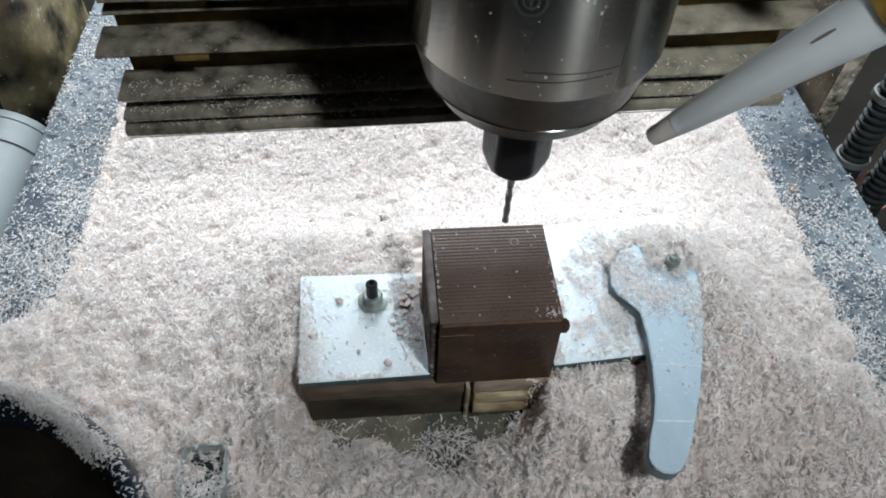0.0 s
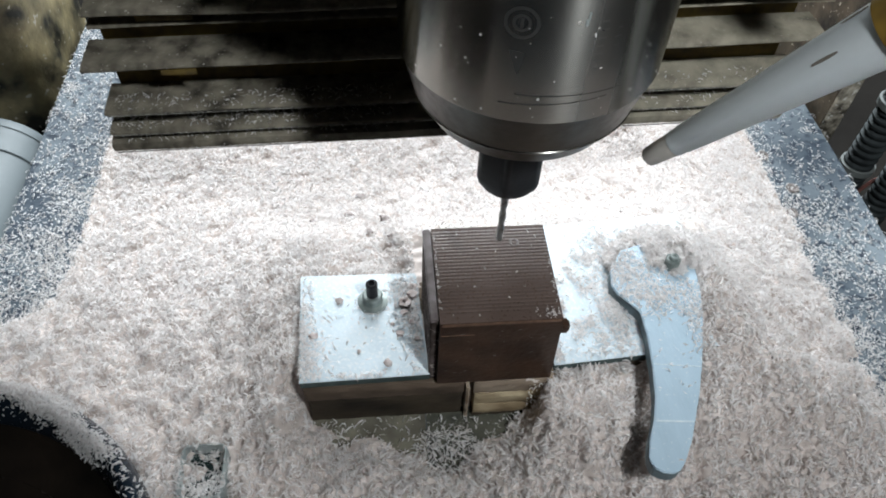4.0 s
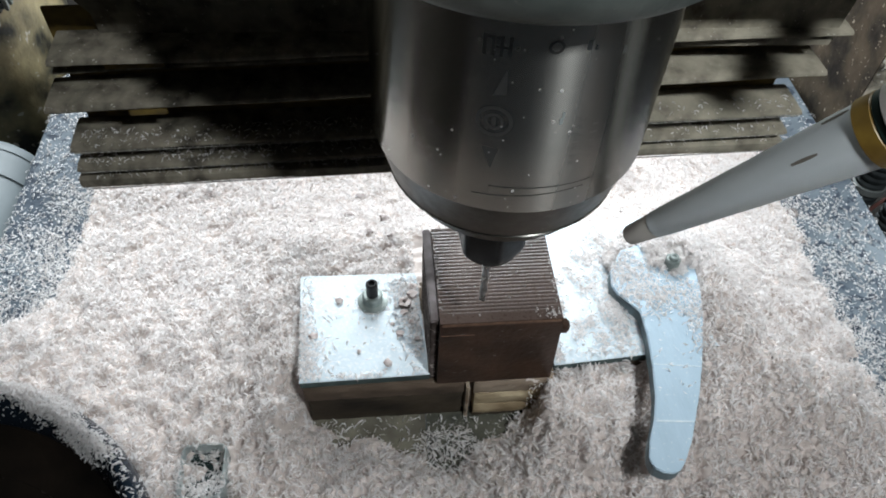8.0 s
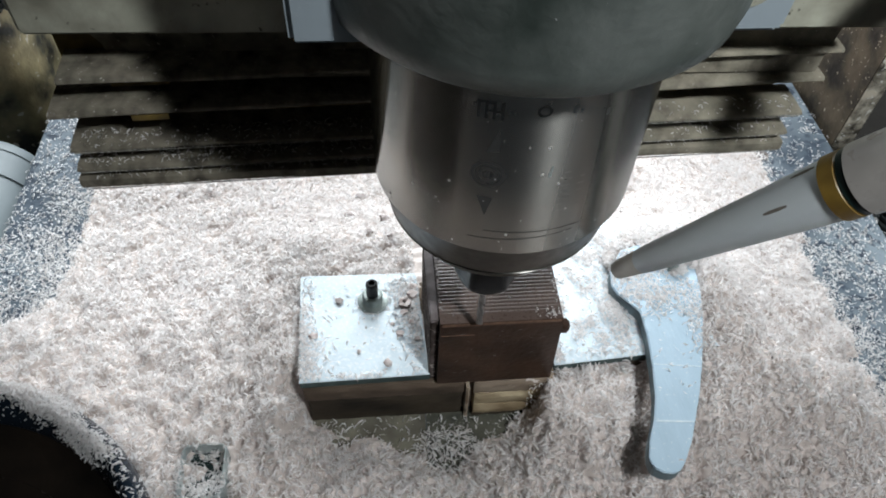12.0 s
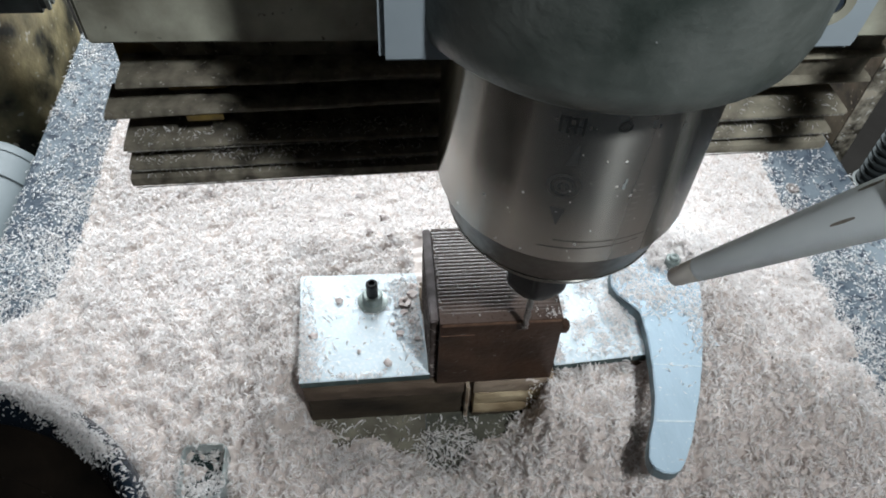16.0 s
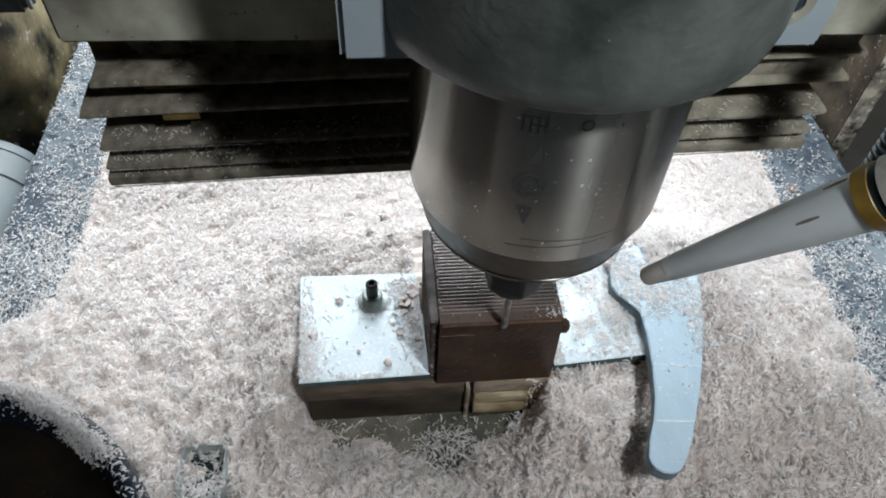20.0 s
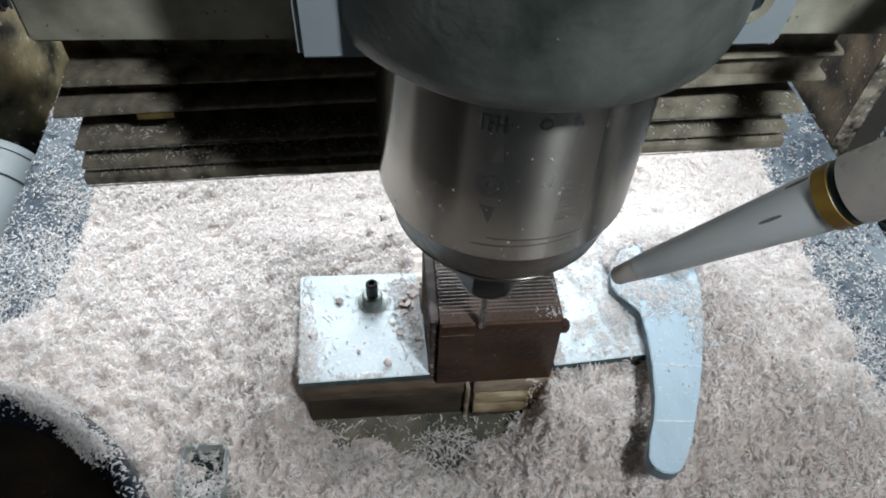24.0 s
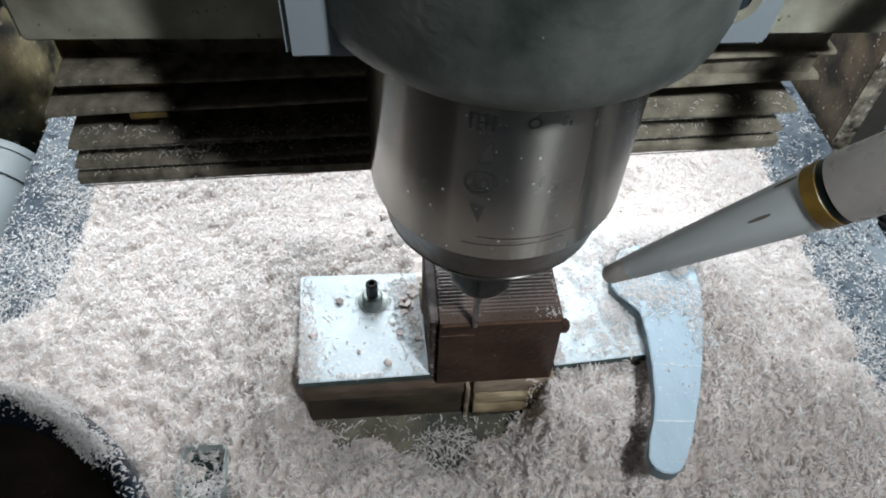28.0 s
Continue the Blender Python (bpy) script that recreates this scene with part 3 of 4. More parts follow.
def on_right_plate(x, y):
    return np.where((x > 64.5) & (x < 136) & (y > 141) & (y < 212), 22.1 + 2.5 * np.exp(-((x - 92) / 7) ** 2 - ((y - 162) / 9) ** 2), np.nan)


def mound(x, y):
    return np.maximum(heap(x, y), 29.0)


def heap(x, y):
    """Shavings piled over the lever head and the plate round it."""
    rise = np.exp(-(np.hypot((x - 122) / 22.0, (y - 187) / 17.0)) ** 2.6)
    return 21.2 + 10.2 * rise + (0.12 + 0.88 * rise) * (1.1 * ripple(x * 3, y * 3, 51) + 0.9 * ripple(x * 8, y * 8, 52))


def on_lever(x, y):
    lo = np.interp(y, [91, 97, 103, 112, 121, 132, 148, 158, 162, 167, 172, 180, 190], [93, 89, 91, 95, 97.5, 99.7, 101.5, 101.4, 98.3, 94.1, 92.7, 94, 100])
    hi = np.interp(y, [91, 95, 102, 120, 134, 154, 168, 180, 191], [98, 101, 106, 114, 119.7, 126.4, 129.5, 131, 126])
    return np.where((y > 91.5) & (y < 193) & (x > lo) & (x < hi), mound(x, y), np.nan)


dusting("plate_shavings", "white shavings dusted over the clamp plate", [(-33, 165, 2, 15, 150), (-32, 146, 3, 5, 110), (9, 176, 4, 7, 90), (-6, 174, 4.5, 4.5, 90), (8, 160, 4, 9, 50), (-10, 160, 16, 14, 18), (-29, 152, 4, 9, 50), (-12, 139.6, 14, 1.0, 60), (-35, 165, 0.6, 14, 90)], on_left_plate, 21, 2.0, 0.55, 0.3)
clump_rng = np.random.RandomState(61)
dusting("plate_shavings", "white shavings lying on the clamp plate", [(94, 160, 4, 10, 300), (66, 144, 1.5, 4, 60), (88, 145, 9, 2, 60), (110, 204, 14, 5, 200), (90, 186, 5, 9, 150)] + [(float(u), float(v), 1.9, 1.7, 22) for u, v in zip(clump_rng.uniform(67, 98, 26), clump_rng.uniform(150, 206, 26))], on_right_plate, 22, 2.0, 0.55, 0.3)
dusting("lever_shavings", "white shavings heaped on the lever head", [(106, 178, 8, 8, 160), (112, 165, 9, 5, 260), (125, 152, 3, 12, 220), (100, 178, 6, 8, 260), (108, 130, 7, 14, 24)], on_lever, 23, 2.0, 0.55, 0.3)
tagged(new("shavings_heap", grid_mesh("shavings_heap", np.arange(88, 148, 0.8), np.arange(160, 214, 0.8), lambda x, y: np.where(heap(x, y) > 23.4, heap(x, y) - 0.6, 20.0), CHIP_BED)),
       label="small heap of shavings around the lever bolt", category="shavings", kind="stuff")
hrng = np.random.RandomState(53)
hx, hy = hrng.uniform(88, 148, 24000), hrng.uniform(160, 214, 24000)
hz = heap(hx, hy)
inside = np.isfinite(on_lever(hx, hy))
keep = (hz > np.where(inside, 29.0, 23.2)) & (np.hypot(hx - 120.5, hy - 180.5) > 3.2)
tagged(new("heap_shavings", flakes("heap_shavings", hx[keep], hy[keep], hz[keep] + hrng.uniform(-0.3, 1.2, int(keep.sum())), hrng, 2.2, 0.6, 0.5)),
       label="loose white shavings heaped over the lever head", category="shavings", kind="stuff")
wrng = np.random.RandomState(71)
wx = wrng.uniform(54, 80, 240)
wz = wrng.uniform(-2, 18, 240)
wy = np.where(wx < 29, 135.9, np.where(wx < 70.5, 134.3, 139.5)) - wrng.uniform(0, 0.5, len(wx))
tagged(new("board_shavings", flakes("board_shavings", wx, wy, wz, wrng, 1.2, 0.5, 0.9, 2)), label="shavings clinging to the front of the base board", category="shavings", kind="stuff")
dusting("rim_shavings", "white shavings stuck on the dish rim", [(DISH_X + (85.6 - 2.2 * math.sin(9 * a) - 1.2 * math.sin(23 * a)) * math.cos(a), DISH_Y + (85.6 - 2.2 * math.sin(9 * a) - 1.2 * math.sin(23 * a)) * math.sin(a), 2.4, 2.4, int(85 + 45 * math.sin(7 * a)) if a > 0.70 else 6) for a in np.linspace(0.36, 1.75, 40)],
        lambda x, y: np.where((np.hypot(x - DISH_X, y - DISH_Y) > 79.8) & (np.hypot(x - DISH_X, y - DISH_Y) < 92), np.interp(np.hypot(x - DISH_X, y - DISH_Y), [79.6, 81.2, 82.6, 85, 88, 90, 92], [4.5, 11, 17, 20.3, 20.6, 18, 12]), np.nan), 24, 2.0, 0.55, 0.4)
dusting("dish_shavings", "few white shavings at the bottom of the dish", [(DISH_X + 30, DISH_Y + 38, 8, 6, 30), (DISH_X + 56, DISH_Y + 20, 4, 5, 14)], lambda x, y: np.where(np.hypot(x - DISH_X, y - DISH_Y) < 62, -8.4, np.nan), 29, 1.8, 0.5)
dusting("block_shavings", "few white specks on the brown block", [(40, 158, 14, 14, 14), (57, 140, 2.5, 1.5, 22), (18.1, 158, 0.3, 13, 40), (60.2, 150, 0.3, 9, 14)], lambda x, y: np.where((x > 18) & (x < 60.5) & (y > 137) & (y < 181), 59.0, np.nan), 25, 1.0, 0.4)
dusting("groove_shavings", "pinkish white shavings packed in the groove beside the block", [(16.9, 141 + 4 * k, 0.5, 2, 14) for k in range(10)], lambda x, y: np.where((x > 16.3) & (x < 17.5) & (y > 139) & (y < 181), 44.0 + 9 * np.sin(y * 0.9) ** 2, np.nan), 27, 1.5, 0.6, 0.5)
for k, (x, y, sx, sy, n) in enumerate(((11, 160, 2.0, 9, 120), (9, 172, 3, 6, 110), (7, 180, 4, 4, 70))):
    dusting("plate_shavings", "clump of shavings along the foot of the block", [(x, y, sx, sy, n)], on_left_plate, 41 + k, 1.6, 0.5, 0.4)


dusting("rim_shavings", "white shavings caught on the edge of the acrylic cap", [(-70.6, 101.6, 5, 0.8, 22), (-62.8, 106, 0.8, 5, 18), (-78.4, 107, 0.8, 5, 18), (-70, 121.5, 5, 0.8, 16)], lambda x, y: np.where((x > -79.2) & (x < -62) & (y > 100.6) & (y < 122.2) & ((x < -77.6) | (x > -63.6) | (y < 102.4) | (y > 120.4)), 9.5, np.nan), 33, 1.9, 0.55, 0.4)
dusting("cap_shavings", "white shavings lying in the acrylic cap", [(-70, 105.0, 5, 2.5, 120), (-65, 109, 2, 4, 45), (-76, 111, 1.5, 4, 30), (-70, 119, 5, 1.5, 16)], lambda x, y: np.where((x > -77) & (x < -63.8) & (y > 103) & (y < 120), 3.8 + 3.5 * np.exp(-((y - 104) / 5) ** 2), np.nan), 26)


def crumb(name, x, y, z, r, material, label, flat=0.6):
    bm = bmesh.new()
    bmesh.ops.create_icosphere(bm, subdivisions=2, radius=r)
    for v in bm.verts:
        v.co *= 1 + 0.5 * noise.noise(v.co * 1.1 + Vector((x, y, 0))) + 0.38 * noise.noise(v.co * 2.6 + Vector((y, x, 0)))
        v.co.z *= flat
    return solo(name, bm, material, x, y, z + r * 0.66 * flat, label=label, category="crumb", group="wax crumbs on the plate")


CRUMB = mat("pinkish_crumb", (0.66, 0.590, 0.57), 0.9, 0.0, (0.36, 0.280, 0.25), 420, 0.36, 0.6)
for x, y, r in ((6.8, 172.5, 2.6), (-1.0, 144.5, 1.7), (-12.0, 150.5, 0.9), (-30.0, 158.5, 1.7), (4.2, 157.5, 1.6), (6.6, 168.0, 1.5), (10.2, 176.5, 2.0), (9.4, 163.0, 1.3), (10.8, 180.5, 1.6), (1.5, 162.5, 0.9), (11.0, 155.0, 1.2)):
    crumb("wax_crumb", x, y, 22, r, CRUMB, "small pinkish brown crumb on the plate")
GREY_CRUMB = mat("grey_brown_clump", (0.50, 0.445, 0.425), 0.9, 0.0, (0.25, 0.205, 0.19), 380, 0.4, 0.7)
for x, y, r in ((-11.7, 252.4, 2.2), (-16.9, 234.8, 2.6), (0.3, 227.4, 2.8), (-33.5, 230.5, 1.7), (18.7, 235.9, 1.6), (-7.1, 216.5, 1.8), (-58.7, 275.6, 1.4), (8.3, 304.1, 1.3), (-16.4, 298.3, 1.2), (115.3, 229.9, 1.5), (2.0, 212.8, 1.5)):
    bump = crumb("shavings_clump", x, y, float(pile(np.array([x * 1.0]), np.array([y * 1.0]))[0]) + 0.8, r, GREY_CRUMB, "small grey brown clump lying on the shavings")
    bump["group"] = "clumps on the shavings"
crumb("wax_crumb", -20.0, 175.0, 22, 1.6, GREY_CRUMB, "small grey crumb on the plate")
for x, y, sx, sy, k in ((-177, 394, 4, 9, 260), (-181, 361, 3, 3, 200), (-186, 338, 3, 2, 110), (-174, 420, 4, 8, 200), (-170, 332, 4, 3, 90), (250, 305, 2.5, 2, 60), (255, 254, 2, 3, 60), (215, 284, 2, 2, 50)):
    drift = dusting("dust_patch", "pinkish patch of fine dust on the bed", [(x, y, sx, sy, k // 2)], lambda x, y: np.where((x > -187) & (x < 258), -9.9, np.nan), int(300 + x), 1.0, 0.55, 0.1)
# flat dark disc: the shade inside a screw hole put into colour
hole = solo("screw_hole", lathe([(0, 0.15), (1.5, 0.15), (1.9, 0.3), (2.1, 0.05)], 20), BROWN_DARK, 8.2, 169.2, 22, label="dark brown disc for a shaded screw hole in the pale plate", category="hole")
for x, y in ((222, 258), (214.4, 240.4), (214.7, 284)):
    bolt = solo("bed_screw", lathe([(0, 0.4), (1.6, 0.4), (1.9, 1.0), (3.2, 1.2), (3.6, 0.2)], 24), SCREW, x, y, -10, label="dusty brown screw head in the machine bed", category="screw", group="bed screws")

# ---- gantry columns ----
def casting(cx, cy, cz, ax, ay, az):
    """Rough rounded casting: a squarish ellipsoid with an uneven skin."""
    bm = bmesh.new()
    bmesh.ops.create_icosphere(bm, subdivisions=5, radius=1)
    for v in bm.verts:
        d = v.co.normalized()
        k = (abs(d.x) ** 4.5 + abs(d.y) ** 4.5 + abs(d.z) ** 4.5) ** (-1 / 4.5)
        p = Vector((d.x * ax, d.y * ay, d.z * az)) * k
        p += d * (2.2 * noise.noise(p * 0.06) + 0.8 * noise.noise(p * 0.25))
        v.co = p + Vector((cx, cy, cz))
    return bm


left_column = thing("gantry_column", label="grimy ochre and black rounded machine casting", category="machine column")
part("casting", casting(-254, 412, -12, 52, 56, 136), GRIME, left_column)
# separate black casting added to darken the column's lower left
part("foot", casting(-290, 374, -46, 54, 60, 118), BLACK_CASTING, left_column, "black casting added over the lower left")
right_column = thing("gantry_column", label="oily brown machine column with a scuffed front edge", category="machine column")
part("side_plate", box(260.5, 270, 292, 470, -148, 300, 0.8), GRIME_DARK, right_column)
part("front_edge", box(260.0, 270.5, 290.2, 291.9, -148, 300, 0.5), EDGE_RAW, right_column)
pipe = thing("grey_pipe", -222, 319, -39.5, label="lying grey plastic motor tube with a ribbed cap", category="pipe")
LIE = Matrix.Rotation(radians(90), 4, "X")
part("tube", lathe([(31, 25), (31, 190), (0, 190)], 56, LIE), PVC, pipe)
part("cap", lathe([(0, 0), (28, 0), (31, 1.2), (32, 3.5), (32, 7.6), (31.4, 8), (31.4, 9), (32, 9.4), (32, 25), (31, 25.6)], 56, LIE), PVC, pipe)


def hose_mesh():
    prof = []
    for k in range(30):
        h = -120 + k * 5.4
        prof += [(7.6, h), (9.6, h + 1.0), (9.6, h + 2.6), (7.6, h + 3.6)]
    return lathe(prof, 24)


hose = thing("corrugated_hose", 316, 308, -10, label="grey black corrugated cable hose beside the column", category="hose")
part("tube", hose_mesh(), HOSE, hose)
part("clip", lathe([(9.8, -54), (11.2, -53.6), (11.2, -49.4), (9.8, -49)], 32), CLIP, hose)
part("clip", lathe([(9.8, -2), (11.2, -1.6), (11.2, 2.6), (9.8, 3)], 32), CLIP, hose)

second_hose = thing("corrugated_hose", 334, 292, -34, label="second grey ribbed hose standing behind the clip", category="hose")
part("tube", hose_mesh(), HOSE, second_hose)
wire = thing("red_wire", 345, 300, -86, label="thin dull red wire bent beside the hose", category="wire")
loop = lathe([(1.3 * math.cos(u) + 24, 1.3 * math.sin(u)) for u in np.linspace(0, 2 * math.pi, 10)], 64, Matrix.Rotation(radians(90), 4, "X"))
part("strand", loop, WIRE, wire)
chain = thing("cable_chain", label="dark grey ribbed cable chain end behind the bellows", category="cable chain")
part("end_block", box(-192, -147, 268, 300, 98, 176, 2), HOSE, chain)
for k in range(7):
    part("rib", box(-146.9, -145.4, 270 + 4.2 * k, 272 + 4.2 * k, 99, 174, 0.3), CLIP, chain)

# ---- bellows ----
bellows = thing("bellows", 22, 179.4, 0.0, label="dusty dark accordion bellows behind the spindle", category="bellows")
bellows.matrix_basis = bellows.matrix_basis @ pose(0, 0, 0, 0, 0, 1.8)


def pleat(x0, x1, height, depth=15.0, lip=1.6):
    """One fold: rounded front lip at y = 0, running back and up, hollow underneath."""
    back = lip + 0.03 * height
    prof = [(0.5, 0.0), (-0.2, 0.3), (-0.5, lip * 0.5), (-0.2, lip), (0.6, lip + 0.4), (depth * 0.5, lip + 0.015 * height + 0.3), (depth, back), (depth, back - 1.0), (2.0, lip * 0.3)]
    bm = bmesh.new()
    n = 40
    rows = []
    for i in range(n + 1):
        f = i / n
        x = x0 + (x1 - x0) * f
        sag = 0.30 * math.sin(f * 9.1 + height) + 0.18 * math.sin(f * 23 + x1)
        rows.append([bm.verts.new((x, y + (0.35 * sag if y < depth else 0), z + sag * 0.6)) for y, z in prof])
    for a, b in zip(rows, rows[1:]):
        for i in range(len(prof)):
            j = (i + 1) % len(prof)
            bm.faces.new((a[i], a[j], b[j], b[i]))
    bm.faces.new(rows[0])
    bm.faces.new(list(reversed(rows[-1])))
    bmesh.ops.recalc_face_normals(bm, faces=bm.faces)
    return bm


STITCH = mat("pale_stitching", (0.34, 0.32, 0.28), 0.9, 0.0, (0.06, 0.055, 0.048), 900, 0.3)
PLEATS = [(-120.5, 121.5, 92.6, 7.0, 3.6), (-119.5, 121.0, 100.0, 9.5, 1.3), (-118.8, 123.0, 108.4, 13.0, 1.3)]
for x0, x1, z, h, lip in PLEATS:
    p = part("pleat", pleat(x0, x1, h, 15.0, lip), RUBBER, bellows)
    p.location.z = z / 1000
    part("stitched_edge", box(x0 + 1, x1 - 1, -0.75, -0.35, 0.15, 0.55, 0.1), STITCH, p, "pale stitched edge")
part("lining", box(-116, 119, 15.2, 16.4, 93, 150, 0.2), RUBBER_IN, bellows, "ochre fabric lining")
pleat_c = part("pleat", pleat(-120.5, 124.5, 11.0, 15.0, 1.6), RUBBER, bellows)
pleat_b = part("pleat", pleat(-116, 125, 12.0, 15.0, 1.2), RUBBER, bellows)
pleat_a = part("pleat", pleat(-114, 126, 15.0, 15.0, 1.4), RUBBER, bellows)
# strips show lining only where the lamp lights it: light put into shape
part("lit_lining", box(-97, -86, 0.2, 0.8, -2.6, -0.1, 0.2), RUBBER_IN, pleat_c, "ochre lining strip where the lamp falls")
part("lit_lining", box(-101, -84, 5.0, 5.6, -5.0, -2.4, 0.2), RUBBER_IN, pleat_a, "ochre lining strip where the lamp falls")
top_frame = part("top_frame", box(-115.5, 126, -7.5, 9, 0, 66, 1.2), BEIGE, bellows, "beige bellows end frame")


def hanging_fold(pts, y0, y1):
    """Flat fabric panel in the x-z plane with a little thickness."""
    bm = prism([(x, z) for x, z in pts], y0, y1, 0.2)
    for v in bm.verts:
        v.co = Vector((v.co.x, v.co.z, v.co.y))
    bmesh.ops.recalc_face_normals(bm, faces=bm.faces)
    return bm


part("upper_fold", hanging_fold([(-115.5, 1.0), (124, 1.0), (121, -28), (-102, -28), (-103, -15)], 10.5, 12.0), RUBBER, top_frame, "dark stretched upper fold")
carriage_plate = part("carriage_plate", box(-60, 70, 18, 34, 94, 330, 1.5), GRIME_DARK, bellows, "dark carriage plate behind the bellows")

brng = np.random.RandomState(31)
for x0, x1, z, h, lip in PLEATS:
    k = 150 if lip < 4 else 60
    bx = np.concatenate([brng.uniform(x0 + 2, x0 + 95, 2 * k), brng.uniform(60, x1 - 2, k // 2)])
    f = brng.uniform(0.02, 0.55, len(bx))
    ob = new("pleat_dusting", flakes("pleat_dusting", bx, 0.3 + 14.5 * f, z + lip + 0.5 + 0.03 * h * f, brng, 1.5, 0.36, 0.3, 2))
    ob.parent = bellows
    tagged(ob, label="white shavings lying on the bellows fold", kind="stuff")

# mostly hidden beam, added to block window light from the bed's front
beam = thing("blocking_beam", label="dark cross beam behind the bellows, added to block window light", category="beam")
part("beam_body", box(-300, 300, 232, 289, 146, 320, 3), GRIME_DARK, beam)

# ---- spindle head ----
head = thing("spindle_head", 30.6, 134.4, 0, label="steel milling spindle in a grey cast clamp", category="spindle")
part("spindle_body", lathe([(0, 330), (32.5, 330), (32.5, 160.0), (32.5, 137.0), (32.35, 136.7)], 96), STEEL, head)
part("nose_ring", lathe([(32.3, 136.6), (31.9, 136.0), (28.8, 124.6), (28.0, 124.0), (27.6, 123.6), (25.0, 118.2), (24.0, 117.4), (10.0, 117.4), (10, 120)], 96), STEEL_DARK, head)
part("cast_clamp", lathe([(33.0, 193), (33.1, 188.4), (34.2, 187.5), (37, 187.3), (40, 187.8), (42.5, 190.2), (43.4, 194.4), (43.4, 330), (33.0, 330)], 72), CAST, head)
part("flange", box(-46.5, -25, -21, 26, 185.6, 330, 1.2), FLANGE, head, "pale grey machined clamp flange")
lug = box(28, 53.5, -21, 26, 186.4, 330, 0)
for v in lug.verts:
    if v.co.x > 50 and v.co.z < 190:
        v.co.x = 46.5
part("flange", bevel(lug, 1.2), FLANGE, head, "pale grey machined clamp flange")


def etched(quads_uv, deg, z, r=32.54):
    """Flat marks wrapped on the spindle: lists of (u, v) corners in mm round the point at deg, z."""
    bm = bmesh.new()
    for q in quads_uv:
        bm.faces.new([bm.verts.new((r * math.cos(radians(deg) + u / r), r * math.sin(radians(deg) + u / r), z + v)) for u, v in q])
    return bm


def bar(u, v, w, h):
    return [(u - w / 2, v - h / 2), (u + w / 2, v - h / 2), (u + w / 2, v + h / 2), (u - w / 2, v + h / 2)]


def ring(r0, r1, n=28):
    a = [2 * math.pi * k / n for k in range(n + 1)]
    return [[(r0 * math.cos(p), r0 * math.sin(p)), (r1 * math.cos(p), r1 * math.sin(p)), (r1 * math.cos(q), r1 * math.sin(q)), (r0 * math.cos(q), r0 * math.sin(q))] for p, q in zip(a, a[1:])]


part("etched_emblem", etched(ring(2.9, 3.6) + ring(1.3, 1.9) + [bar(0, 0, 0.7, 2.2)], -106.7, 161.4), MARK, head, "round etched emblem")
part("etched_mark", etched([[(-0.6, -3.0), (1.6, 3.2), (2.0, -2.4)]], -107.0, 170.4), MARK, head)
part("etched_mark", etched([[(-1.8, 2.6), (1.6, 2.2), (0.4, -3.2)]], -107.0, 152.4), MARK, head)
part("etched_text", etched([bar(-2.6 + 1.5 * k, 0, 0.6, 4.2) for k in range(4)] + [bar(-1.1, 1.6, 3.4, 0.6), bar(0.6, -0.2, 2.6, 0.5)], -107.5, 178.0), MARK, head)
part("etched_mark", etched(ring(0.9, 1.4, 16), -90.4, 178.6), MARK, head)
part("etched_text", etched([bar(1.5 * k, -0.5 * k, 0.9, 2.0 - 0.2 * (k % 2)) for k in range(6)], -80.0, 178.6), MARK_FAINT, head)
part("etched_text", etched([bar(0, 1.9 * k, 1.5 + 0.4 * (k % 3), 0.5) for k in range(7)], -77.5, 150.5), MARK_FAINT, head)
part("etched_text", etched([bar(0, 2.1 * k, 1.2 + 0.5 * (k % 2), 0.5) for k in range(5)], -71.0, 151.5), MARK_FAINT, head)
# flat dark lines stand in for the shade of two turned grooves
part("groove_line", etched([[(3.0 * k, 0.16 * k - 0.1), (3.0 * k + 3.0, 0.16 * k + 0.06), (3.0 * k + 3.0, 0.16 * k + 0.36), (3.0 * k, 0.16 * k + 0.2)] for k in range(8)], -112.0, 141.5), MARK, head)
part("groove_line", etched([[(3.0 * k, 0), (3.0 * k + 3.0, 0), (3.0 * k + 3.0, 0.3), (3.0 * k, 0.3)] for k in range(8)], -106.0, 144.2), MARK, head)
part("paint_dash", etched([bar(0, 0, 0.7, 1.6), bar(0.25, 1.5, 0.45, 1.6)], -84.4, 162.0, 32.56), CLIP, head, "small white dash")
srng = np.random.RandomState(4)
dots = []
for k in range(85):
    u, v = srng.uniform(-44, 44), 138 + 50 * srng.uniform(0, 1) ** 1.7
    w = 0.10 + 0.32 * srng.uniform(0, 1) ** 3
    h = w * srng.uniform(0.7, 1.3)
    dots.append([(u + w * math.cos(a), v + h * math.sin(a)) for a in (0.2, 1.4, 2.7, 3.9, 5.2)])
part("shaving_specks", etched(dots, -88, 0, 32.58), CHIP, head, "white specks stuck on the steel")
boss = Matrix.Translation((36.9, -21.0, 197.0)) @ Matrix.Rotation(radians(90), 4, "X")
part("bolt_boss", lathe([(2.6, 0.0), (2.6, 0.5), (4.6, 0.5), (5.0, 0.0)], 28, boss), BEIGE, head, "pale worn bolt seat")
# black disc with no depth: the bolt hole's shade put into colour
part("bolt_hole_disc", lathe([(0, 0.2), (2.5, 0.2), (2.6, 0.0)], 24, boss), BLACK, head, "black disc for a shaded bolt hole")
part("rim_line", lathe([(28.9, 124.9), (29.1, 124.6), (28.9, 124.3)], 96), STEEL, head, "thin bright machined rim")


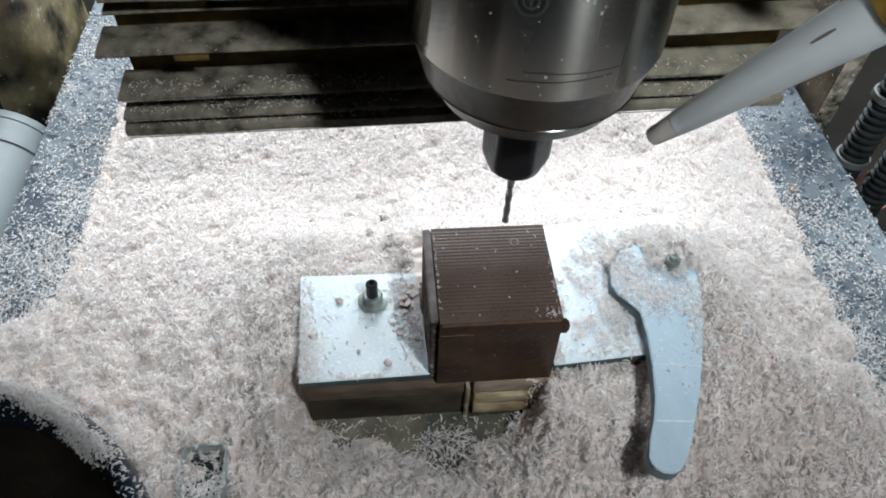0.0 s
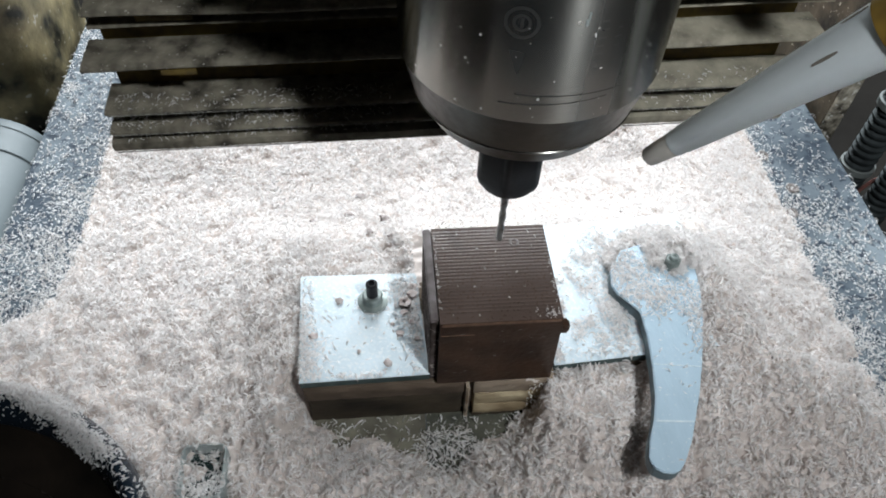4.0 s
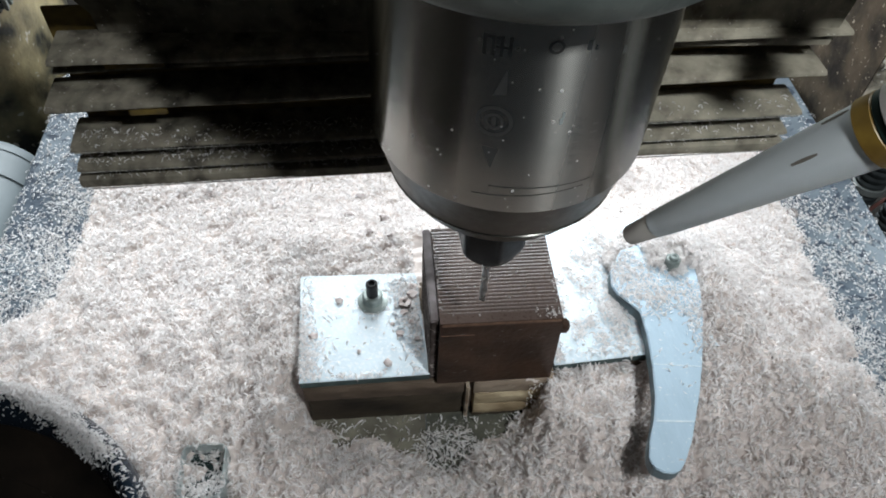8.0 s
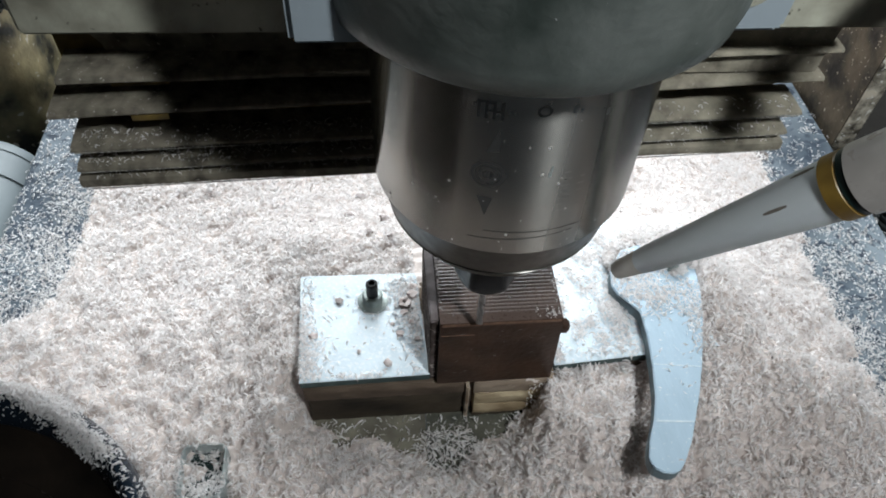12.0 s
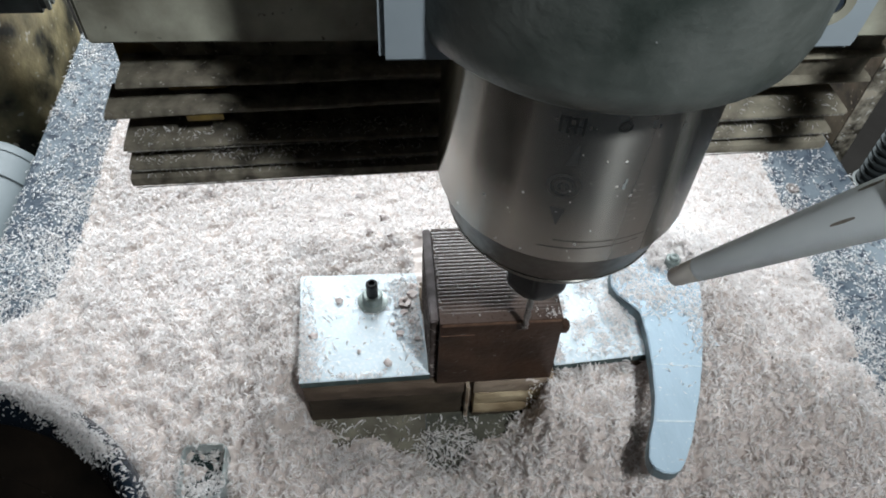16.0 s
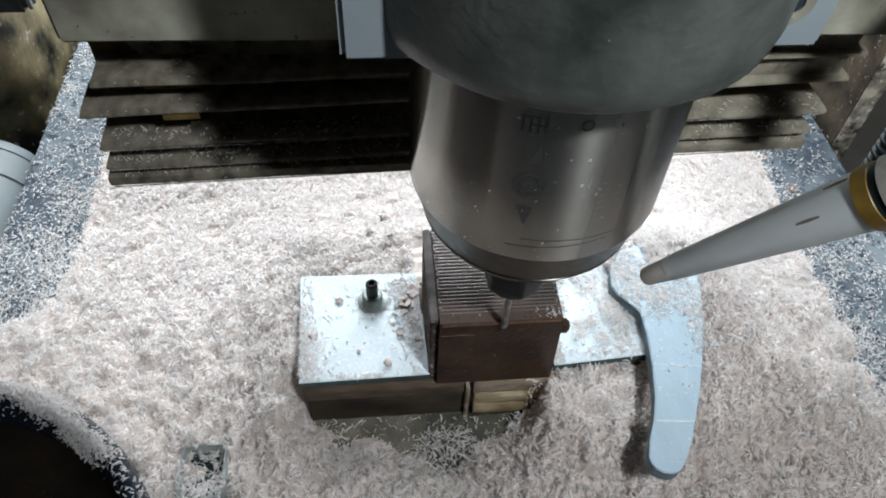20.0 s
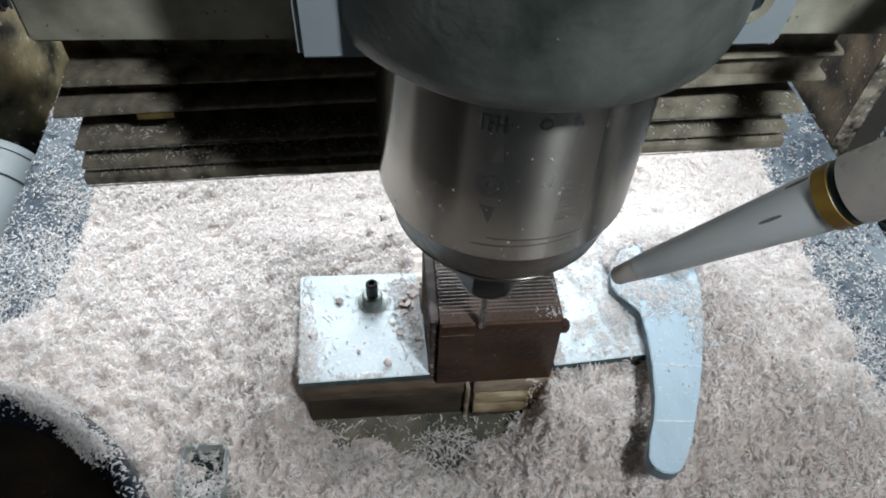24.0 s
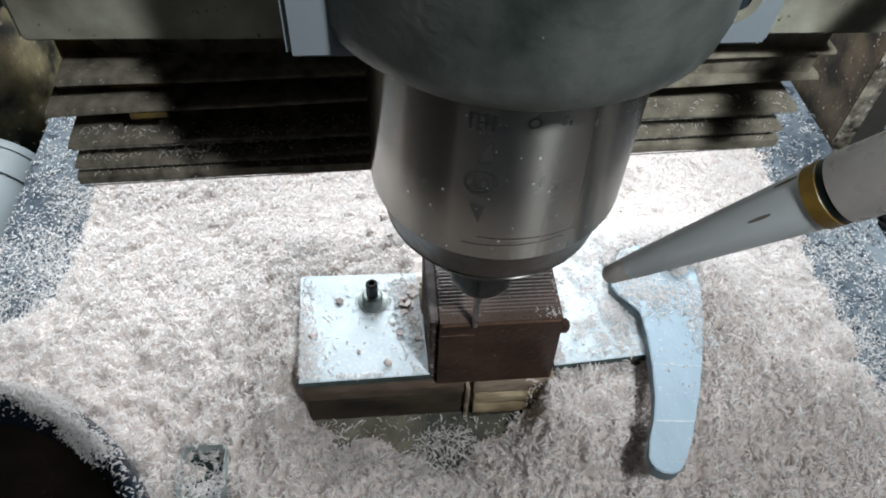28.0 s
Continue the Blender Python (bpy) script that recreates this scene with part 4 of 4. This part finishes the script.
def hex_nut():
    """Round collar over six flats, chamfered below."""
    bm = lathe([(8, 120), (10.3, 119.5), (10.3, 104.2), (10.3, 103.8), (10.3, 91.0), (9.6, 88.6), (8.4, 86.9), (3.0, 86.4), (0, 86.4)], 72)
    for v in bm.verts:
        r = math.hypot(v.co.x, v.co.y)
        if r > 8.3 and v.co.z < 104:
            a = (math.atan2(v.co.y, v.co.x) - radians(-104)) % (math.pi / 3)
            a = min(a, math.pi / 3 - a)
            lim = 9.1 / math.cos(a) - max(91.0 - v.co.z, 0) * 0.2
            if lim < r:
                v.co.x, v.co.y = v.co.x * lim / r, v.co.y * lim / r
    return bm


def twist_bit():
    """Two-flute cutter: plain shank, then a twisted cutting part."""
    bm = bmesh.new()
    rows, n = [], 20
    heights = [92, 80, 78.5] + [77 - 0.5 * k for k in range(36)] + [59.05]
    for z in heights:
        ring_pts = []
        for k in range(n):
            a = 2 * math.pi * k / n
            r = 1.55 if z >= 80 else 1.3
            if z < 78:
                c = math.cos(a - (77 - z) * 0.5)
                r = 1.18 * (1 - 0.30 * (1 - abs(c)))
            ring_pts.append(bm.verts.new((r * math.cos(a), r * math.sin(a), z)))
        rows.append(ring_pts)
    for p, q in zip(rows, rows[1:]):
        for k in range(n):
            bm.faces.new((p[k], p[(k + 1) % n], q[(k + 1) % n], q[k]))
    bm.faces.new(rows[-1])
    bmesh.ops.recalc_face_normals(bm, faces=bm.faces)
    return bm


rotor = part("collet_nut", hex_nut(), NUT, head, "black collet nut with hexagonal flats")
part("milling_bit", twist_bit(), BIT, rotor)
for deg in (-62, -40):
    a = radians(deg)
    drill = along((10.2 * math.cos(a), 10.2 * math.sin(a), 112), (math.cos(a), math.sin(a), 0))
    part("spanner_hole", lathe([(0, 0.2), (1.3, 0.2), (1.6, 0.35), (1.8, 0.0)], 16, drill), BLACK, rotor)

# ---- nozzle ----
WAY = Vector((27.8, -19.5, 49.3)).normalized()
TIP = Vector((59.7, 110.5, 117.3))
nozzle = thing("air_nozzle", label="white plastic cone nozzle with yellow and green band", category="nozzle")
part("cone", lathe([(3.1, 8.4), (3.25, 8.8), (3.15, 9.3), (3.3, 9.8), (3.25, 10.4), (3.45, 11.2), (6.4, 59.9)], 40, along(TIP, WAY)), NOZZLE, nozzle)
part("tip", lathe([(1.4, 2), (1.4, 0), (2.3, 0), (2.5, 0.6), (3.1, 8.4)], 32, along(TIP, WAY)), NOZZLE_TIP, nozzle, "stained nozzle tip")
part("yellow_band", lathe([(6.4, 59.9), (6.8, 60.1), (6.9, 63.3), (6.5, 63.6)], 40, along(TIP, WAY)), GOLD, nozzle, "yellow band")
part("green_band", lathe([(6.5, 63.6), (6.8, 63.8), (6.8, 64.8), (6.5, 65.0)], 40, along(TIP, WAY)), GREEN, nozzle, "dark green band")
part("sleeve", lathe([(6.5, 65.0), (7.2, 65.4), (7.4, 92), (6.4, 92.4)], 40, along(TIP, WAY)), GREYBROWN, nozzle, "grey brown sleeve")

# out-of-view bar, added to cast the dark band on the bellows' right side
part("shadow_bar", lathe([(0, 0), (6.2, 0.4), (6.2, 150), (0, 150)], 24, along((130.5, 127.0, 172.0), (17, -5, 46))), HOSE, nozzle, "unseen grey bar that shadows the bellows")


def cone_mark(s0, s1, radial, half):
    """Thin worn mark lying on the cone between s0 and s1 along its axis."""
    out = Vector(radial)
    out = (out - WAY * out.dot(WAY)).normalized()
    side_way = WAY.cross(out)
    bm = bmesh.new()
    rows = []
    for k in range(9):
        q = s0 + (s1 - s0) * k / 8
        r = 3.5 + (q - 11.2) * 2.9 / 48.7 + 0.06
        w = half * (0.35 + 0.65 * math.sin(math.pi * (0.1 + 0.8 * k / 8)))
        rows.append([bm.verts.new(TIP + WAY * q + (out * math.cos(u / r) + side_way * math.sin(u / r)) * r) for u in (-w, 0, w)])
    for p, q in zip(rows, rows[1:]):
        for k in range(2):
            bm.faces.new((p[k], p[k + 1], q[k + 1], q[k]))
    return bm


STAIN = mat("brown_stain", (0.24, 0.21, 0.18), 0.6, 0.0, (0.11, 0.09, 0.07), 300)
part("worn_mark", cone_mark(47.0, 52.5, (-0.84, -0.45, 0.30), 0.36), STAIN, nozzle, "brown worn scratch")
part("worn_mark", cone_mark(54.0, 59.4, (-0.60, 0.35, 0.55), 0.5), STAIN, nozzle, "brown worn scratch")

# ---- room ----
# unseen walls added to shut out ambient light; near-black to keep bounce low
def room_wall(nm, x0, x1, y0, y1, z0, z1):
    kind_of = "floor" if nm == "floor" else "ceiling" if nm == "ceiling" else "wall"
    solo(nm, box(x0, x1, y0, y1, z0, z1, 0), PALE_WALL if nm == "wall_left" else WALL, label="plain unseen workshop " + kind_of, category=kind_of, kind="structure")


room_wall("wall_left", -1660, -1600, -1600, 1360, -900, 1500)
room_wall("wall_right", 1600, 1660, -1600, 1360, -900, 1500)
room_wall("wall_front", -1660, 1660, -1660, -1600, -900, 1500)
room_wall("wall_back", -1660, -470, 1300, 1360, -900, 1500)
room_wall("wall_back", 770, 1660, 1300, 1360, -900, 1500)
room_wall("wall_back", -470, 770, 1300, 1360, -900, 520)
room_wall("wall_back", -470, 770, 1300, 1360, 1380, 1500)
room_wall("floor", -1660, 1660, -1660, 1360, -960, -900)
room_wall("ceiling", -1660, 1660, -1660, 1360, 1500, 1560)


# ---- movement ----
def travel():
    """Seconds with the carriage's x, gantry's y and spindle's z offsets."""
    X = [(0, 9.85), (3.4, 9.85), (3.55, 9.4), (5.25, 0.4), (5.45, 0), (13.6, 0), (13.75, -0.6), (13.95, -2.6), (14.1, -2.85), (14.2, -2.75)]
    for t0, x0, t1, x1 in ((14.21, -2.85, 16.52, 20.5), (16.52, 20.5, 18.83, -2.85), (18.83, -2.85, 21.16, 21.0), (21.16, 21.0, 23.51, -2.7), (23.51, -2.7, 25.87, 21.0), (25.87, 21.0, 28.1, -2.0)):
        for f in (0.04, 0.35, 0.65, 0.96):
            X.append((t0 + f * (t1 - t0), x0 + f * (x1 - x0)))
    X = [q for q in X if q[0] < 28.0] + [(28.0, -1.0)]
    Y = [(0, 24.49), (3.4, 24.49), (3.55, 23.4), (5.25, 1.0), (5.45, 0), (14.1, 0)]
    for t, y in ((14.21, -0.09), (16.52, 0.25), (18.83, 0.60), (21.16, 0.945), (23.51, 1.28), (25.87, 1.68)):
        Y += [(t - 0.08, Y[-1][1]), (t + 0.08, y)]
    Y.append((28.0, 1.68))
    Z = [(0, 27.9), (5.4, 27.9), (5.55, 27.8), (6.0, 26.1), (9.0, 15.05), (12.5, 2.33), (13.0, 0.5), (13.25, 0.0), (28.0, 0.0)]
    return X, Y, Z


def value(rows, t):
    return float(np.interp(t, [r[0] for r in rows], [r[1] for r in rows])) / 1000


def motions():
    X, Y, Z = travel()
    times = sorted({round(t * FPS) / FPS for rows in (X, Y, Z) for t, _ in rows})
    for ob in (left_column, right_column, pipe, hose, second_hose, wire, beam):
        home = ob.matrix_basis.copy()
        walk(ob, [(t, Matrix.Translation((0, value(Y, t), 0)) @ home) for t in times])
    for ob in (bellows, chain):
        home = ob.matrix_basis.copy()
        walk(ob, [(t, Matrix.Translation((value(X, t), value(Y, t), 0)) @ home) for t in times])
    for ob in (head, nozzle):
        home = ob.matrix_basis.copy()
        walk(ob, [(t, Matrix.Translation((value(X, t), value(Y, t), value(Z, t))) @ home) for t in times])
    # shares of the spindle's stroke are fitted to the camera's view; the end frame takes most of it
    for ob, set_back, base, share in ((pleat_a, 0.0, 0.1323, 0.45), (pleat_b, 0.006, 0.1275, 0.35), (pleat_c, 0.0, 0.1218, 0.15)):
        walk(ob, [(t, pose(0, set_back, base + value(Z, t) * share)) for t in times])
    walk(top_frame, [(t, pose(0, -0.0024, 0.1505 + value(Z, t) * 0.72, 0, 0, -2.9)) for t in times])
    spin, rows, t = 0.0, [(0.0, pose(0, 0, 0))], 0.3
    rows.append((t, pose(0, 0, 0)))
    while t < 27.95:
        t += 0.1
        spin += 77
        rows.append((min(t, 28.0), pose(0, 0, 0, 0, 0, spin % 360)))
    walk(rotor, rows)


motions()
